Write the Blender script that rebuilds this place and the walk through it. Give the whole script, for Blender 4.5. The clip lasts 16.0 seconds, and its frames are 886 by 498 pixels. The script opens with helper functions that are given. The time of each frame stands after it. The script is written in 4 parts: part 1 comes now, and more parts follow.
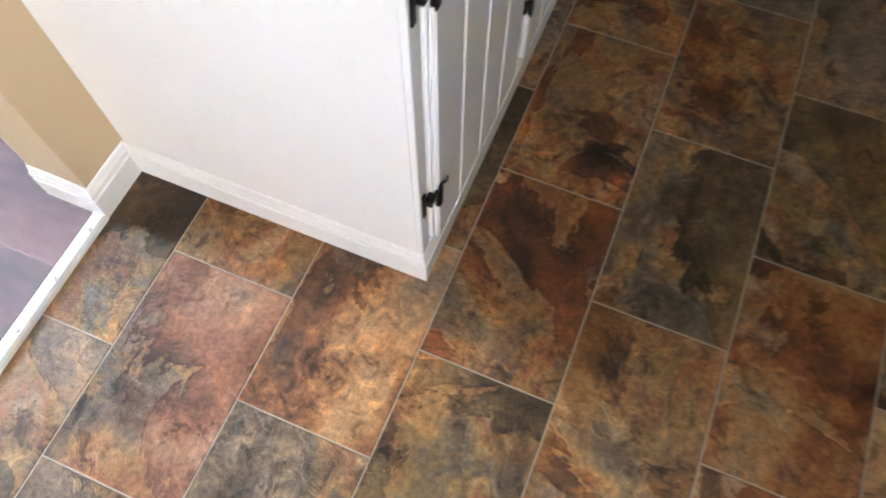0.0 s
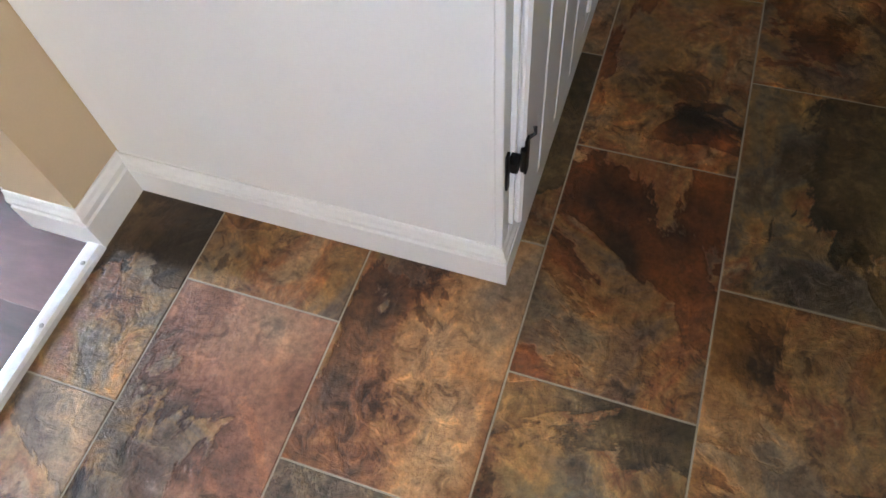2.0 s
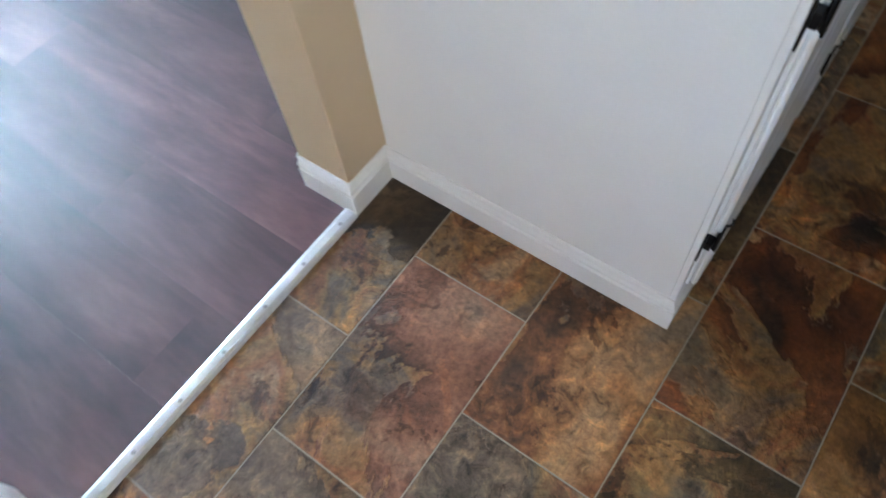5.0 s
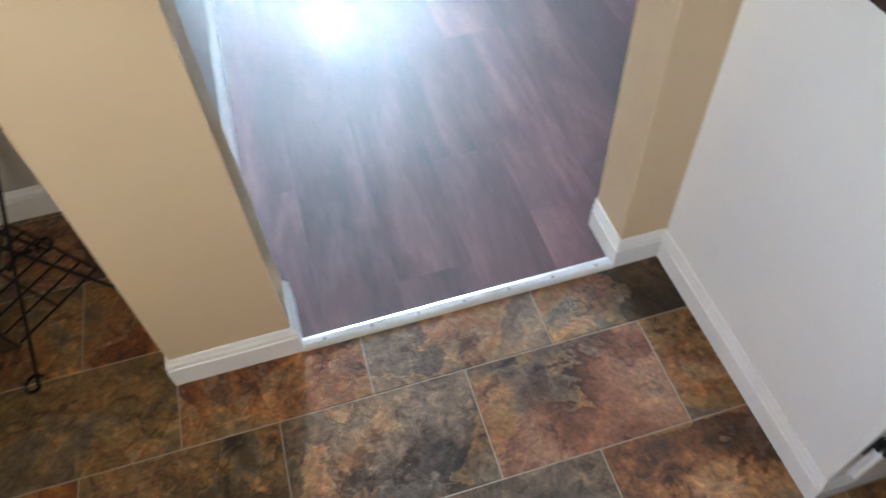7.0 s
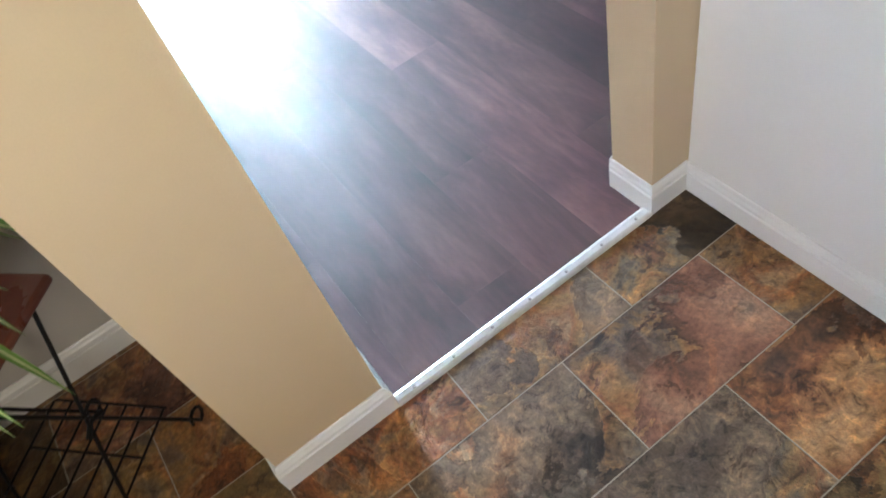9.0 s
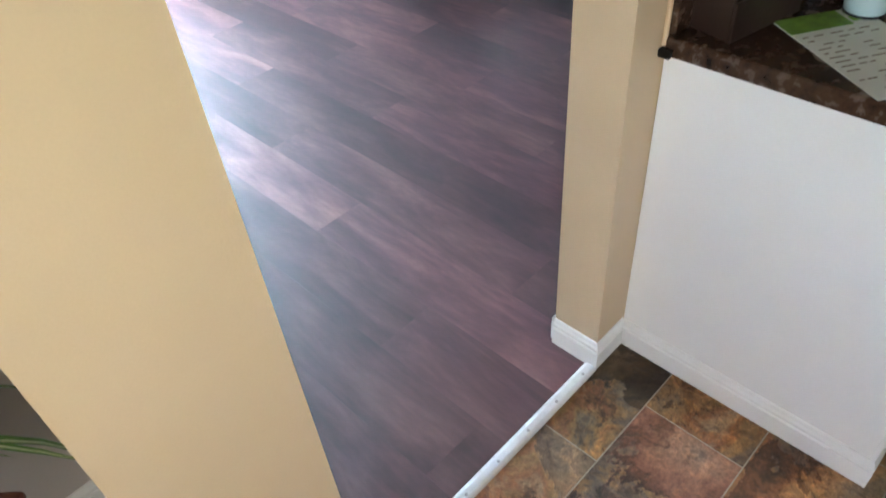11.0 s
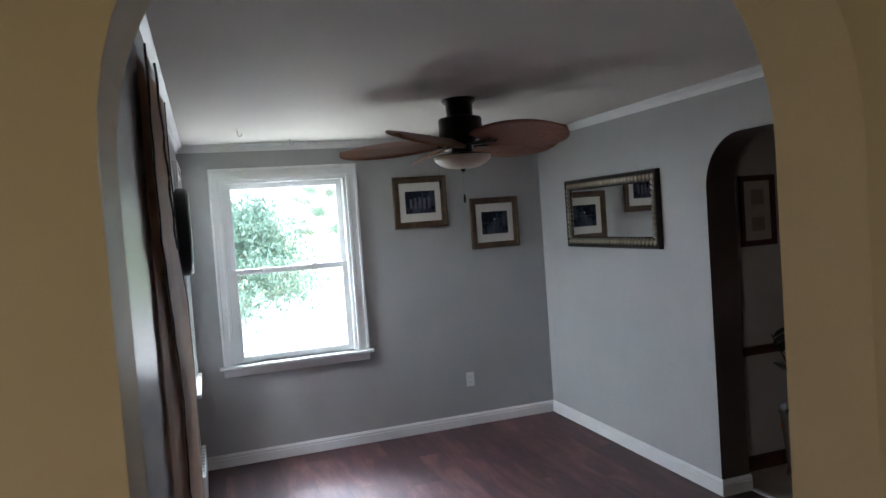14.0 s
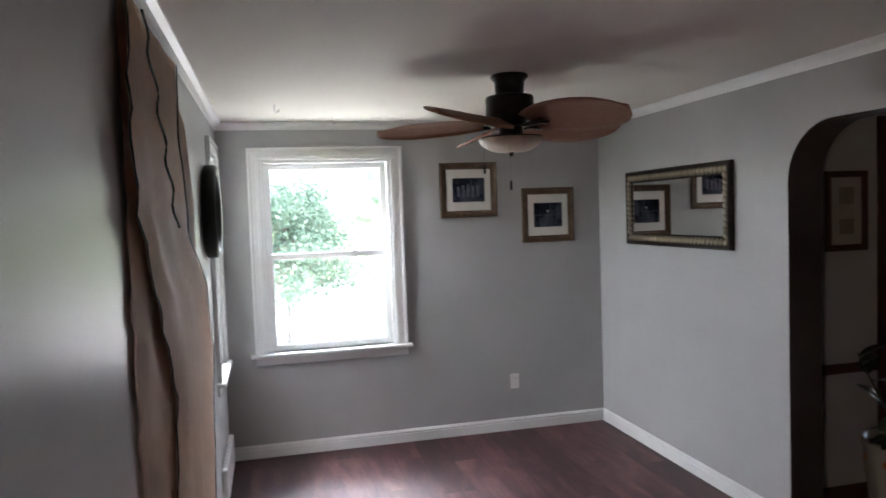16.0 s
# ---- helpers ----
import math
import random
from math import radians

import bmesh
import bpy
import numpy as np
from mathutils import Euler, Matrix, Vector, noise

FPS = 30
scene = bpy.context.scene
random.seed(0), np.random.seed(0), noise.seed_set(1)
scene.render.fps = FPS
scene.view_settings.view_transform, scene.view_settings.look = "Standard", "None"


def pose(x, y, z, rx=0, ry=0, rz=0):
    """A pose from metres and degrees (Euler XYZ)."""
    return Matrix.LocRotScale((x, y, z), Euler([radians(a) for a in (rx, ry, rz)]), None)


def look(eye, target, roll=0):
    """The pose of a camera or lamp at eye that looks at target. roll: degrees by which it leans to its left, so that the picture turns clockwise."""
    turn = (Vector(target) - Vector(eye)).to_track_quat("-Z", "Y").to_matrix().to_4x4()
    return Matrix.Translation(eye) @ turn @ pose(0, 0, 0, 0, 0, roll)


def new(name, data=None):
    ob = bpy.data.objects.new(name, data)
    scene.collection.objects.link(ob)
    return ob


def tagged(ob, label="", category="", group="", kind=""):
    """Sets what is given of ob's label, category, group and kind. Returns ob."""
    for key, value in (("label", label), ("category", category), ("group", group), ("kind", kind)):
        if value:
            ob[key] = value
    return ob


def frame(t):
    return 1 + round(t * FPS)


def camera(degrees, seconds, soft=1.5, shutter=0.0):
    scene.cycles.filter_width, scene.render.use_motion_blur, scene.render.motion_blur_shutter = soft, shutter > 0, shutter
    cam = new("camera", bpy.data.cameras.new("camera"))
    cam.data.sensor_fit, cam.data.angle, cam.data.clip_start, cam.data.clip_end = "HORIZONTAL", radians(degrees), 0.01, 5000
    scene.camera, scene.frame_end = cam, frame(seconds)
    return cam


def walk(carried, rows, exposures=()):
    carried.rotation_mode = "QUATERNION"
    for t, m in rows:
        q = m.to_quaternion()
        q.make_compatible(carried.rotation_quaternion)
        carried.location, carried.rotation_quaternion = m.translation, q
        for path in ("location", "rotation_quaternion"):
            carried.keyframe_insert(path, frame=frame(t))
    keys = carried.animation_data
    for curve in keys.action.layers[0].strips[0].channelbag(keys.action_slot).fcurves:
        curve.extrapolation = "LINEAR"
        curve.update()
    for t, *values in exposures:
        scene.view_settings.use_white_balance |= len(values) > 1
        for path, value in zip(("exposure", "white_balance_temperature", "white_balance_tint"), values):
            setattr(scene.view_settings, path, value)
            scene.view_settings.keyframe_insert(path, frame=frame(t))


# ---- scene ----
cam = camera(64.4, 16.0, shutter=0.5)
PATH = [
    (0, (-0.471, -0.885, 1.256), (0.316, -0.548, -0.552), -0.5),
    (0.5, (-0.457, -0.855, 1.112), (0.327, -0.372, -0.664), -7.1),
    (1, (-0.476, -0.803, 1.014), (0.442, -0.334, -0.699), -5.7),
    (1.5, (-0.481, -0.788, 0.98), (0.439, -0.333, -0.736), -6.8),
    (2, (-0.482, -0.775, 0.958), (0.444, -0.345, -0.762), -7.4),
    (2.5, (-0.479, -0.768, 0.948), (0.427, -0.403, -0.797), -4.8),
    (3, (-0.473, -0.755, 0.949), (0.413, -0.407, -0.81), -4.4),
    (3.5, (-0.473, -0.734, 0.951), (0.369, -0.401, -0.832), -3.0),
    (4, (-0.463, -0.718, 1.037), (0.314, -0.324, -0.764), -9.0),
    (4.5, (-0.535, -0.681, 1.134), (0.231, -0.14, -0.633), -10.4),
    (7, (-0.766, -0.896, 1.439), (-0.483, 0.295, -0.142), -3.8),
    (7.5, (-0.761, -0.901, 1.435), (-0.742, 0.332, -0.14), -5.8),
    (8, (-0.787, -0.926, 1.435), (-0.881, 0.305, -0.138), -5.6),
    (8.5, (-0.882, -0.893, 1.43), (-0.741, 0.382, -0.104), -17.4),
    (8.7, (-0.92, -0.861, 1.42), (-0.613, 0.368, -0.127), -21.7),
    (11, (-1.164, -0.593, 1.559), (-0.183, 0.493, 0.196), -5.7),
    (11.5, (-1.121, -0.644, 1.564), (-0.094, 0.648, 0.435), -6.0),
    (12, (-0.997, -0.621, 1.529), (-0.11, 0.986, 0.735), -2.4),
    (12.5, (-0.896, -0.653, 1.664), (-0.233, 1.153, 1.116), -3.6),
    (13, (-0.88, -0.655, 1.712), (-0.245, 1.21, 1.365), -4.1),
    (13.5, (-0.86, -0.632, 1.745), (-0.215, 1.253, 1.571), -3.7),
    (14, (-0.84, -0.606, 1.776), (-0.204, 1.288, 1.687), -4.1),
    (14.5, (-0.76, -0.594, 1.764), (-0.154, 1.306, 1.623), -4.4),
    (15, (-0.726, -0.449, 1.762), (-0.133, 1.454, 1.599), -2.0),
    (15.5, (-0.706, -0.317, 1.758), (-0.115, 1.589, 1.624), -1.4),
    (16, (-0.645, -0.294, 1.748), (-0.17, 1.646, 1.645), -2.0),
]
walk(cam, [(t, look(eye, target, roll)) for t, eye, target, roll in PATH],
     [(0, 5.17, 5650, 4), (0.8, 4.84, 5650, 4), (1.6, 4.62, 5650, 4), (4, 4.58, 5550, 4), (4.7, 4.22, 5200, 1), (7, 4.22, 5450, 3), (8.5, 4.30, 5480, 3), (11, 4.36, 5420, 2), (11.6, 4.12, 5450, 5),
      (12.1, 3.45, 5200, 6), (12.6, 2.58, 4950, 6), (13.2, 2.2, 5500, 8), (14.5, 2.32, 6100, 11), (16, 2.57, 6450, 14)])

# ---- light ----
world = bpy.data.worlds.new("world")
scene.world = world
world.use_nodes = True
wn = world.node_tree
sky = wn.nodes.new("ShaderNodeTexSky")
sky.sky_type = "NISHITA"
sky.sun_disc = False
sky.sun_elevation, sky.sun_rotation = radians(66), radians(160)
sky.air_density, sky.dust_density, sky.ozone_density = 1.0, 1.0, 1.0
wn.links.new(sky.outputs[0], wn.nodes["Background"].inputs[0])
wn.nodes["Background"].inputs[1].default_value = 0.15
SUN_AZ, SUN_EL = radians(160), radians(66)
sun_data = bpy.data.lights.new("sun", "SUN")
sun_data.energy, sun_data.angle, sun_data.color = 5.0, radians(0.6), (1.0, 0.95, 0.88)
sun_ob = new("sun", sun_data)
sun_dir = Vector((math.sin(SUN_AZ) * math.cos(SUN_EL), math.cos(SUN_AZ) * math.cos(SUN_EL), math.sin(SUN_EL)))
sun_ob.matrix_world = look(sun_dir * 30, (0, 0, 0))


def window_light(name, eye, target, w, h, watts, colour, spread=180):
    data = bpy.data.lights.new(name, "AREA")
    data.shape, data.size, data.size_y, data.energy, data.color = "RECTANGLE", w, h, watts, colour
    data.spread = radians(spread)
    ob = new(name, data)
    ob.matrix_world = look(eye, target)
    return ob


# area lamps standing in for daylight, set outside the windows or in wall openings
window_light("window_light_far", (-0.2, 9.0, 4.15), (-0.2, 4.96, 1.4), 4.2, 2.6, 72, (0.82, 0.91, 1.0), 60)
# added lamp for light the sunlit drive throws up through the far window
window_light("drive_bounce_lamp", (-0.60, 6.10, 0.05), (0.25, 3.6, 2.40), 2.4, 1.0, 12.5, (0.95, 1.0, 0.90))
window_light("window_light_side", (-1.75, 4.5, 2.6), (1.3, 3.5, 0.9), 1.2, 1.2, 78, (0.90, 0.96, 1.0))
# lamp for daylight from an unseen kitchen opening, aimed at the tan pier
window_light("window_light_kitchen", (-2.22, -1.3, 1.45), (-0.95, -0.1, 1.0), 0.5, 1.1, 0.94, (1.0, 0.77, 0.55), 112)
window_light("window_light_door", (4.04, 4.32, 1.75), (3.8, 3.5, 1.0), 0.7, 0.9, 2.4, (0.90, 0.95, 1.0))
# added lamp that brightens the entry from an unseen, invented opening
window_light("entry_fill_lamp", (5.08, 3.50, 1.50), (3.9, 3.8, 1.0), 0.5, 0.9, 1.0, (0.95, 0.95, 1.0))

# ---- materials ----


def shade(name, stops, scale=8.0, rough=(0.5, 0.6), bump=0.1, bump_scale=60.0, metal=0.0, detail=6.0, stretch=(1, 1, 1), spec=0.5, coat=0.0,
          random_value=0.0, warp=0.0, distance=0.004, random_shift=False, fine=0.0):
    """A surface of its own colours: broad colour noise, fine grain, uneven gloss and relief."""
    m = bpy.data.materials.new(name)
    m.use_nodes = True
    nt = m.node_tree
    n, link = nt.nodes, nt.links.new
    bsdf = n["Principled BSDF"]
    tex = n.new("ShaderNodeTexCoord")
    mapping = n.new("ShaderNodeMapping")
    mapping.inputs["Scale"].default_value = stretch
    link(tex.outputs["Object"], mapping.inputs["Vector"])
    info = n.new("ShaderNodeObjectInfo")
    if random_shift:
        mul = n.new("ShaderNodeMath")
        mul.operation, mul.inputs[1].default_value = "MULTIPLY", 37.0
        link(info.outputs["Random"], mul.inputs[0])
        comb = n.new("ShaderNodeCombineXYZ")
        for i in range(3):
            link(mul.outputs[0], comb.inputs[i])
        link(comb.outputs[0], mapping.inputs["Location"])
    broad = n.new("ShaderNodeTexNoise")
    broad.inputs["Scale"].default_value, broad.inputs["Detail"].default_value = scale, detail
    broad.inputs["Distortion"].default_value = warp
    broad.inputs["Roughness"].default_value = 0.6
    link(mapping.outputs[0], broad.inputs["Vector"])
    ramp = n.new("ShaderNodeValToRGB")
    els = ramp.color_ramp.elements
    while len(els) < len(stops):
        els.new(0.5)
    for el, (p, c) in zip(els, stops):
        el.position, el.color = p, (*c, 1)
    link(broad.outputs["Fac"], ramp.inputs[0])
    colour = ramp.outputs[0]
    grain = n.new("ShaderNodeTexNoise")
    grain.inputs["Scale"].default_value, grain.inputs["Detail"].default_value = bump_scale, 5
    link(mapping.outputs[0], grain.inputs["Vector"])
    if fine or random_value:
        hsv = n.new("ShaderNodeHueSaturation")
        val = n.new("ShaderNodeMapRange")
        val.inputs[3].default_value, val.inputs[4].default_value = 1 - random_value, 1 + random_value
        link(info.outputs["Random"], val.inputs[0])
        fin = n.new("ShaderNodeMapRange")
        fin.inputs[1].default_value, fin.inputs[2].default_value = 0.3, 0.7
        fin.inputs[3].default_value, fin.inputs[4].default_value = 1 - fine, 1 + fine
        link(grain.outputs["Fac"], fin.inputs[0])
        mul2 = n.new("ShaderNodeMath")
        mul2.operation = "MULTIPLY"
        link(val.outputs[0], mul2.inputs[0])
        link(fin.outputs[0], mul2.inputs[1])
        link(mul2.outputs[0], hsv.inputs["Value"])
        link(colour, hsv.inputs["Color"])
        colour = hsv.outputs[0]
    link(colour, bsdf.inputs["Base Color"])
    rr = n.new("ShaderNodeMapRange")
    rr.inputs[1].default_value, rr.inputs[2].default_value = 0.35, 0.65
    rr.inputs[3].default_value, rr.inputs[4].default_value = rough
    link(broad.outputs["Fac"], rr.inputs[0])
    link(rr.outputs[0], bsdf.inputs["Roughness"])
    bsdf.inputs["Metallic"].default_value = metal
    bsdf.inputs["Specular IOR Level"].default_value = spec
    bsdf.inputs["Coat Weight"].default_value = coat
    if bump:
        mix = n.new("ShaderNodeMath")
        mix.operation = "ADD"
        link(grain.outputs["Fac"], mix.inputs[0])
        link(broad.outputs["Fac"], mix.inputs[1])
        bp = n.new("ShaderNodeBump")
        bp.inputs["Strength"].default_value, bp.inputs["Distance"].default_value = bump, distance
        link(mix.outputs[0], bp.inputs["Height"])
        link(bp.outputs[0], bsdf.inputs["Normal"])
    return m


SEAM_DARK, SEAM_GREY, SEAM_GOLD, SEAM_RUST, SEAM_SAND = (0.055, 0.040, 0.029), (0.125, 0.105, 0.080), (0.27, 0.165, 0.065), (0.22, 0.088, 0.035), (0.34, 0.245, 0.15)


def slate(name, stops):
    """Printed slate: cloudy mineral colours, dark flakes, sheet edges with shade and highlight in the colour, riven
    relief; each tile has its own cut of it.
    """
    m = bpy.data.materials.new(name)
    m.use_nodes = True
    nt = m.node_tree
    n, link = nt.nodes, nt.links.new
    bsdf = n["Principled BSDF"]
    tex, info = n.new("ShaderNodeTexCoord"), n.new("ShaderNodeObjectInfo")
    mul = n.new("ShaderNodeMath")
    mul.operation, mul.inputs[1].default_value = "MULTIPLY", 53.0
    link(info.outputs["Random"], mul.inputs[0])
    add = n.new("ShaderNodeVectorMath")
    add.operation = "ADD"
    link(tex.outputs["Object"], add.inputs[0])
    link(mul.outputs[0], add.inputs[1])

    def noise_tex(scale, detail, rough, warp):
        t = n.new("ShaderNodeTexNoise")
        for key, v in (("Scale", scale), ("Detail", detail), ("Roughness", rough), ("Distortion", warp)):
            t.inputs[key].default_value = v
        link(add.outputs[0], t.inputs["Vector"])
        return t.outputs["Fac"]

    def ramp_of(fac, pts):
        r = n.new("ShaderNodeValToRGB")
        els = r.color_ramp.elements
        while len(els) < len(pts):
            els.new(0.5)
        for el, (p, c) in zip(els, pts):
            el.position, el.color = p, (*c, 1)
        link(fac, r.inputs[0])
        return r.outputs[0]

    def mixed(kind, fac, a, b):
        x = n.new("ShaderNodeMix")
        x.data_type, x.blend_type = "RGBA", kind
        if isinstance(fac, float):
            x.inputs[0].default_value = fac
        else:
            link(fac, x.inputs[0])
        link(a, x.inputs[6])
        link(b, x.inputs[7])
        return x.outputs[2]

    def grey_of(fac, pts):
        s = n.new("ShaderNodeSeparateColor")
        link(ramp_of(fac, [(p, (v, v, v)) for p, v in pts]), s.inputs[0])
        return s.outputs[0]

    clouds = ramp_of(noise_tex(3.6, 5, 0.58, 0.5), [(0.5 + (p - 0.5) * 0.62, (r * 1.16, g * 0.98, b * 0.82)) for p, (r, g, b) in stops])
    seams = ramp_of(noise_tex(4.6, 6, 0.60, 0.8), [(0.36, SEAM_DARK), (0.43, SEAM_GREY), (0.50, SEAM_GOLD), (0.57, SEAM_RUST), (0.64, SEAM_SAND)])
    sheet_f = noise_tex(2.4, 12, 0.60, 0.5)
    sheet = grey_of(sheet_f, [(0.500, 0.0), (0.512, 0.72)])
    c = mixed("MIX", sheet, clouds, seams)
    second_f = noise_tex(3.3, 12, 0.62, 0.7)
    second = ramp_of(second_f, [(0.405, (0.66, 0.60, 0.55)), (0.425, (1, 1, 1)), (0.585, (1, 1, 1)), (0.605, (1.36, 1.24, 1.06))])
    c = mixed("MULTIPLY", 0.9, c, second)
    # shaded cleft and bright highlight along each sheet edge, put into the colour
    lip_shade = ramp_of(sheet_f, [(0.470, (1, 1, 1)), (0.492, (0.72, 0.70, 0.68)), (0.4995, (0.42, 0.37, 0.33)), (0.507, (1.35, 1.3, 1.22)), (0.545, (1, 1, 1))])
    c = mixed("MULTIPLY", 0.8, c, lip_shade)
    flakes_f = noise_tex(6.5, 13, 0.66, 0.35)
    flakes = ramp_of(flakes_f, [(0.33, (0.22, 0.18, 0.155)), (0.375, (0.42, 0.35, 0.31)), (0.390, (0.95, 0.94, 0.93)), (0.60, (1, 1, 1)), (0.66, (1.5, 1.4, 1.22))])
    c = mixed("MULTIPLY", 0.92, c, flakes)
    riven_f = noise_tex(26.0, 10, 0.70, 0.8)
    riven_w = grey_of(noise_tex(2.9, 6, 0.6, 0.4), [(0.44, 0.30), (0.53, 1.0)])
    c = mixed("MULTIPLY", riven_w, c, ramp_of(riven_f, [(0.36, (0.30, 0.26, 0.23)), (0.46, (0.86, 0.83, 0.80)), (0.54, (1.05, 1.02, 0.98)), (0.64, (1.75, 1.62, 1.36))]))
    grain_f = noise_tex(85.0, 7, 0.76, 0.0)
    grain = ramp_of(grain_f, [(0.38, (0.62, 0.61, 0.60)), (0.62, (1.36, 1.34, 1.30))])
    c = mixed("MULTIPLY", 0.75, c, grain)
    link(c, bsdf.inputs["Base Color"])
    rr = n.new("ShaderNodeMapRange")
    rr.inputs[1].default_value, rr.inputs[2].default_value, rr.inputs[3].default_value, rr.inputs[4].default_value = 0.3, 0.7, 0.34, 0.52
    link(flakes_f, rr.inputs[0])
    link(rr.outputs[0], bsdf.inputs["Roughness"])
    bsdf.inputs["Specular IOR Level"].default_value = 0.45

    def height(fac, amount, plus):
        x = n.new("ShaderNodeMath")
        x.operation, x.inputs[1].default_value = "MULTIPLY_ADD", amount
        link(fac, x.inputs[0])
        link(plus, x.inputs[2])
        return x

    rough_rel = n.new("ShaderNodeMath")
    rough_rel.operation = "MULTIPLY"
    link(riven_f, rough_rel.inputs[0])
    link(riven_w, rough_rel.inputs[1])
    rel = height(grain_f, 0.10, height(rough_rel.outputs[0], 0.8, height(sheet, 0.30, flakes_f).outputs[0]).outputs[0])
    bp = n.new("ShaderNodeBump")
    bp.inputs["Strength"].default_value, bp.inputs["Distance"].default_value = 0.85, 0.010
    link(rel.outputs[0], bp.inputs["Height"])
    link(bp.outputs[0], bsdf.inputs["Normal"])
    return m


def plain(name, c, rough=0.5, metal=0.0, vary=0.12, scale=14.0, bump=0.05):
    lo, hi = [x * (1 - vary) for x in c], [min(1, x * (1 + vary)) for x in c]
    return shade(name, [(0.3, lo), (0.7, hi)], scale, (rough * 0.9, min(1, rough * 1.1)), bump, 80, metal)


def glass_mat(name, rough=0.0, colour=(1, 1, 1)):
    m = bpy.data.materials.new(name)
    m.use_nodes = True
    b = m.node_tree.nodes["Principled BSDF"]
    b.inputs["Base Color"].default_value = (*colour, 1)
    b.inputs["Transmission Weight"].default_value, b.inputs["Roughness"].default_value, b.inputs["IOR"].default_value = 1.0, rough, 1.45
    return m


def translucent(m, colour, share):
    """Lets light pass through a thin leaf or slat."""
    n, link = m.node_tree.nodes, m.node_tree.links.new
    thin, both = n.new("ShaderNodeBsdfTranslucent"), n.new("ShaderNodeMixShader")
    thin.inputs["Color"].default_value, both.inputs[0].default_value = colour, share
    link(n["Principled BSDF"].outputs[0], both.inputs[1])
    link(thin.outputs[0], both.inputs[2])
    link(both.outputs[0], n["Material Output"].inputs["Surface"])


TAN = shade("tan_wall_paint", [(0.3, (0.57, 0.450, 0.288)), (0.7, (0.62, 0.492, 0.322))], 2.0, (0.5, 0.58), 0.06, 240, fine=0.015)
GREY = shade("grey_wall_paint", [(0.3, (0.415, 0.415, 0.412)), (0.7, (0.455, 0.455, 0.45))], 1.6, (0.34, 0.39), 0.05, 200, fine=0.015, distance=0.001, spec=0.42)
GREIGE = shade("greige_wall_paint", [(0.3, (0.47, 0.445, 0.41)), (0.7, (0.51, 0.485, 0.45))], 2.0, (0.5, 0.58), 0.06, 240, fine=0.015)
BROWN_REVEAL = shade("dark_brown_reveal", [(0.3, (0.050, 0.035, 0.029)), (0.7, (0.064, 0.046, 0.038))], 3.0, (0.5, 0.6), 0.05, 200)
HALL = shade("hall_wall_paint", [(0.3, (0.41, 0.365, 0.35)), (0.7, (0.45, 0.405, 0.39))], 2.0, (0.5, 0.6), 0.05, 220)
WHITE = shade("white_trim_paint", [(0.3, (0.76, 0.76, 0.75)), (0.7, (0.82, 0.82, 0.81))], 5.0, (0.3, 0.4), 0.04, 150, fine=0.02)
CABINET = shade("white_cabinet_paint", [(0.3, (0.76, 0.76, 0.75)), (0.7, (0.80, 0.80, 0.79))], 3.0, (0.35, 0.45), 0.04, 180, fine=0.01)
CEILING = shade("white_ceiling_paint", [(0.3, (0.66, 0.615, 0.56)), (0.7, (0.71, 0.665, 0.61))], 1.5, (0.75, 0.85), 0.12, 120, fine=0.02)
GROUT = shade("beige_grout", [(0.3, (0.34, 0.29, 0.23)), (0.7, (0.44, 0.39, 0.31))], 12, (0.7, 0.8), 0.1, 200)
WOOD_SUB = plain("dark_underlay", (0.03, 0.02, 0.02), 0.8)
PLANK = shade("plum_brown_laminate", [(0.34, (0.038, 0.015, 0.018)), (0.46, (0.070, 0.028, 0.032)), (0.55, (0.100, 0.043, 0.045)), (0.66, (0.145, 0.070, 0.067))], 1.7, (0.53, 0.62), 0.05, 14,
              detail=9, stretch=(4.5, 1.0, 1.0), random_value=0.38, random_shift=True, fine=0.14, distance=0.0012, warp=0.6, spec=0.75)
MAHOGANY = shade("mahogany", [(0.3, (0.080, 0.020, 0.013)), (0.7, (0.135, 0.037, 0.022))], 3, (0.22, 0.34), 0.04, 40, stretch=(4, 4, 1), fine=0.06)
DARKWOOD = shade("dark_stained_wood", [(0.3, (0.035, 0.015, 0.010)), (0.7, (0.075, 0.032, 0.020))], 6, (0.35, 0.5), 0.1, 50, stretch=(6, 6, 1), fine=0.15)
HALLWOOD = shade("dark_red_brown_wood", [(0.3, (0.045, 0.016, 0.010)), (0.7, (0.085, 0.032, 0.019))], 6, (0.55, 0.7), 0.1, 50, stretch=(6, 6, 1), fine=0.15, spec=0.3)
BLACK = plain("black_metal", (0.012, 0.012, 0.013), 0.42, 0.6, 0.3)
BRONZE = plain("dark_bronze_metal", (0.022, 0.016, 0.013), 0.38, 0.7, 0.3)
ALU = plain("white_aluminium", (0.72, 0.73, 0.74), 0.32, 0.35, 0.05, 30)
STEEL = plain("screw_steel", (0.45, 0.45, 0.46), 0.3, 0.9, 0.1)
CADDY_WOOD = shade("blackened_wood", [(0.3, (0.014, 0.008, 0.006)), (0.7, (0.032, 0.017, 0.012))], 8, (0.4, 0.5), 0.1, 60, stretch=(1, 5, 1))
COUNTER = shade("dark_brown_stone_laminate", [(0.35, (0.018, 0.011, 0.008)), (0.5, (0.05, 0.028, 0.018)), (0.62, (0.07, 0.042, 0.028)), (0.72, (0.13, 0.095, 0.07))], 38, (0.2, 0.3), 0.03, 120, detail=9)
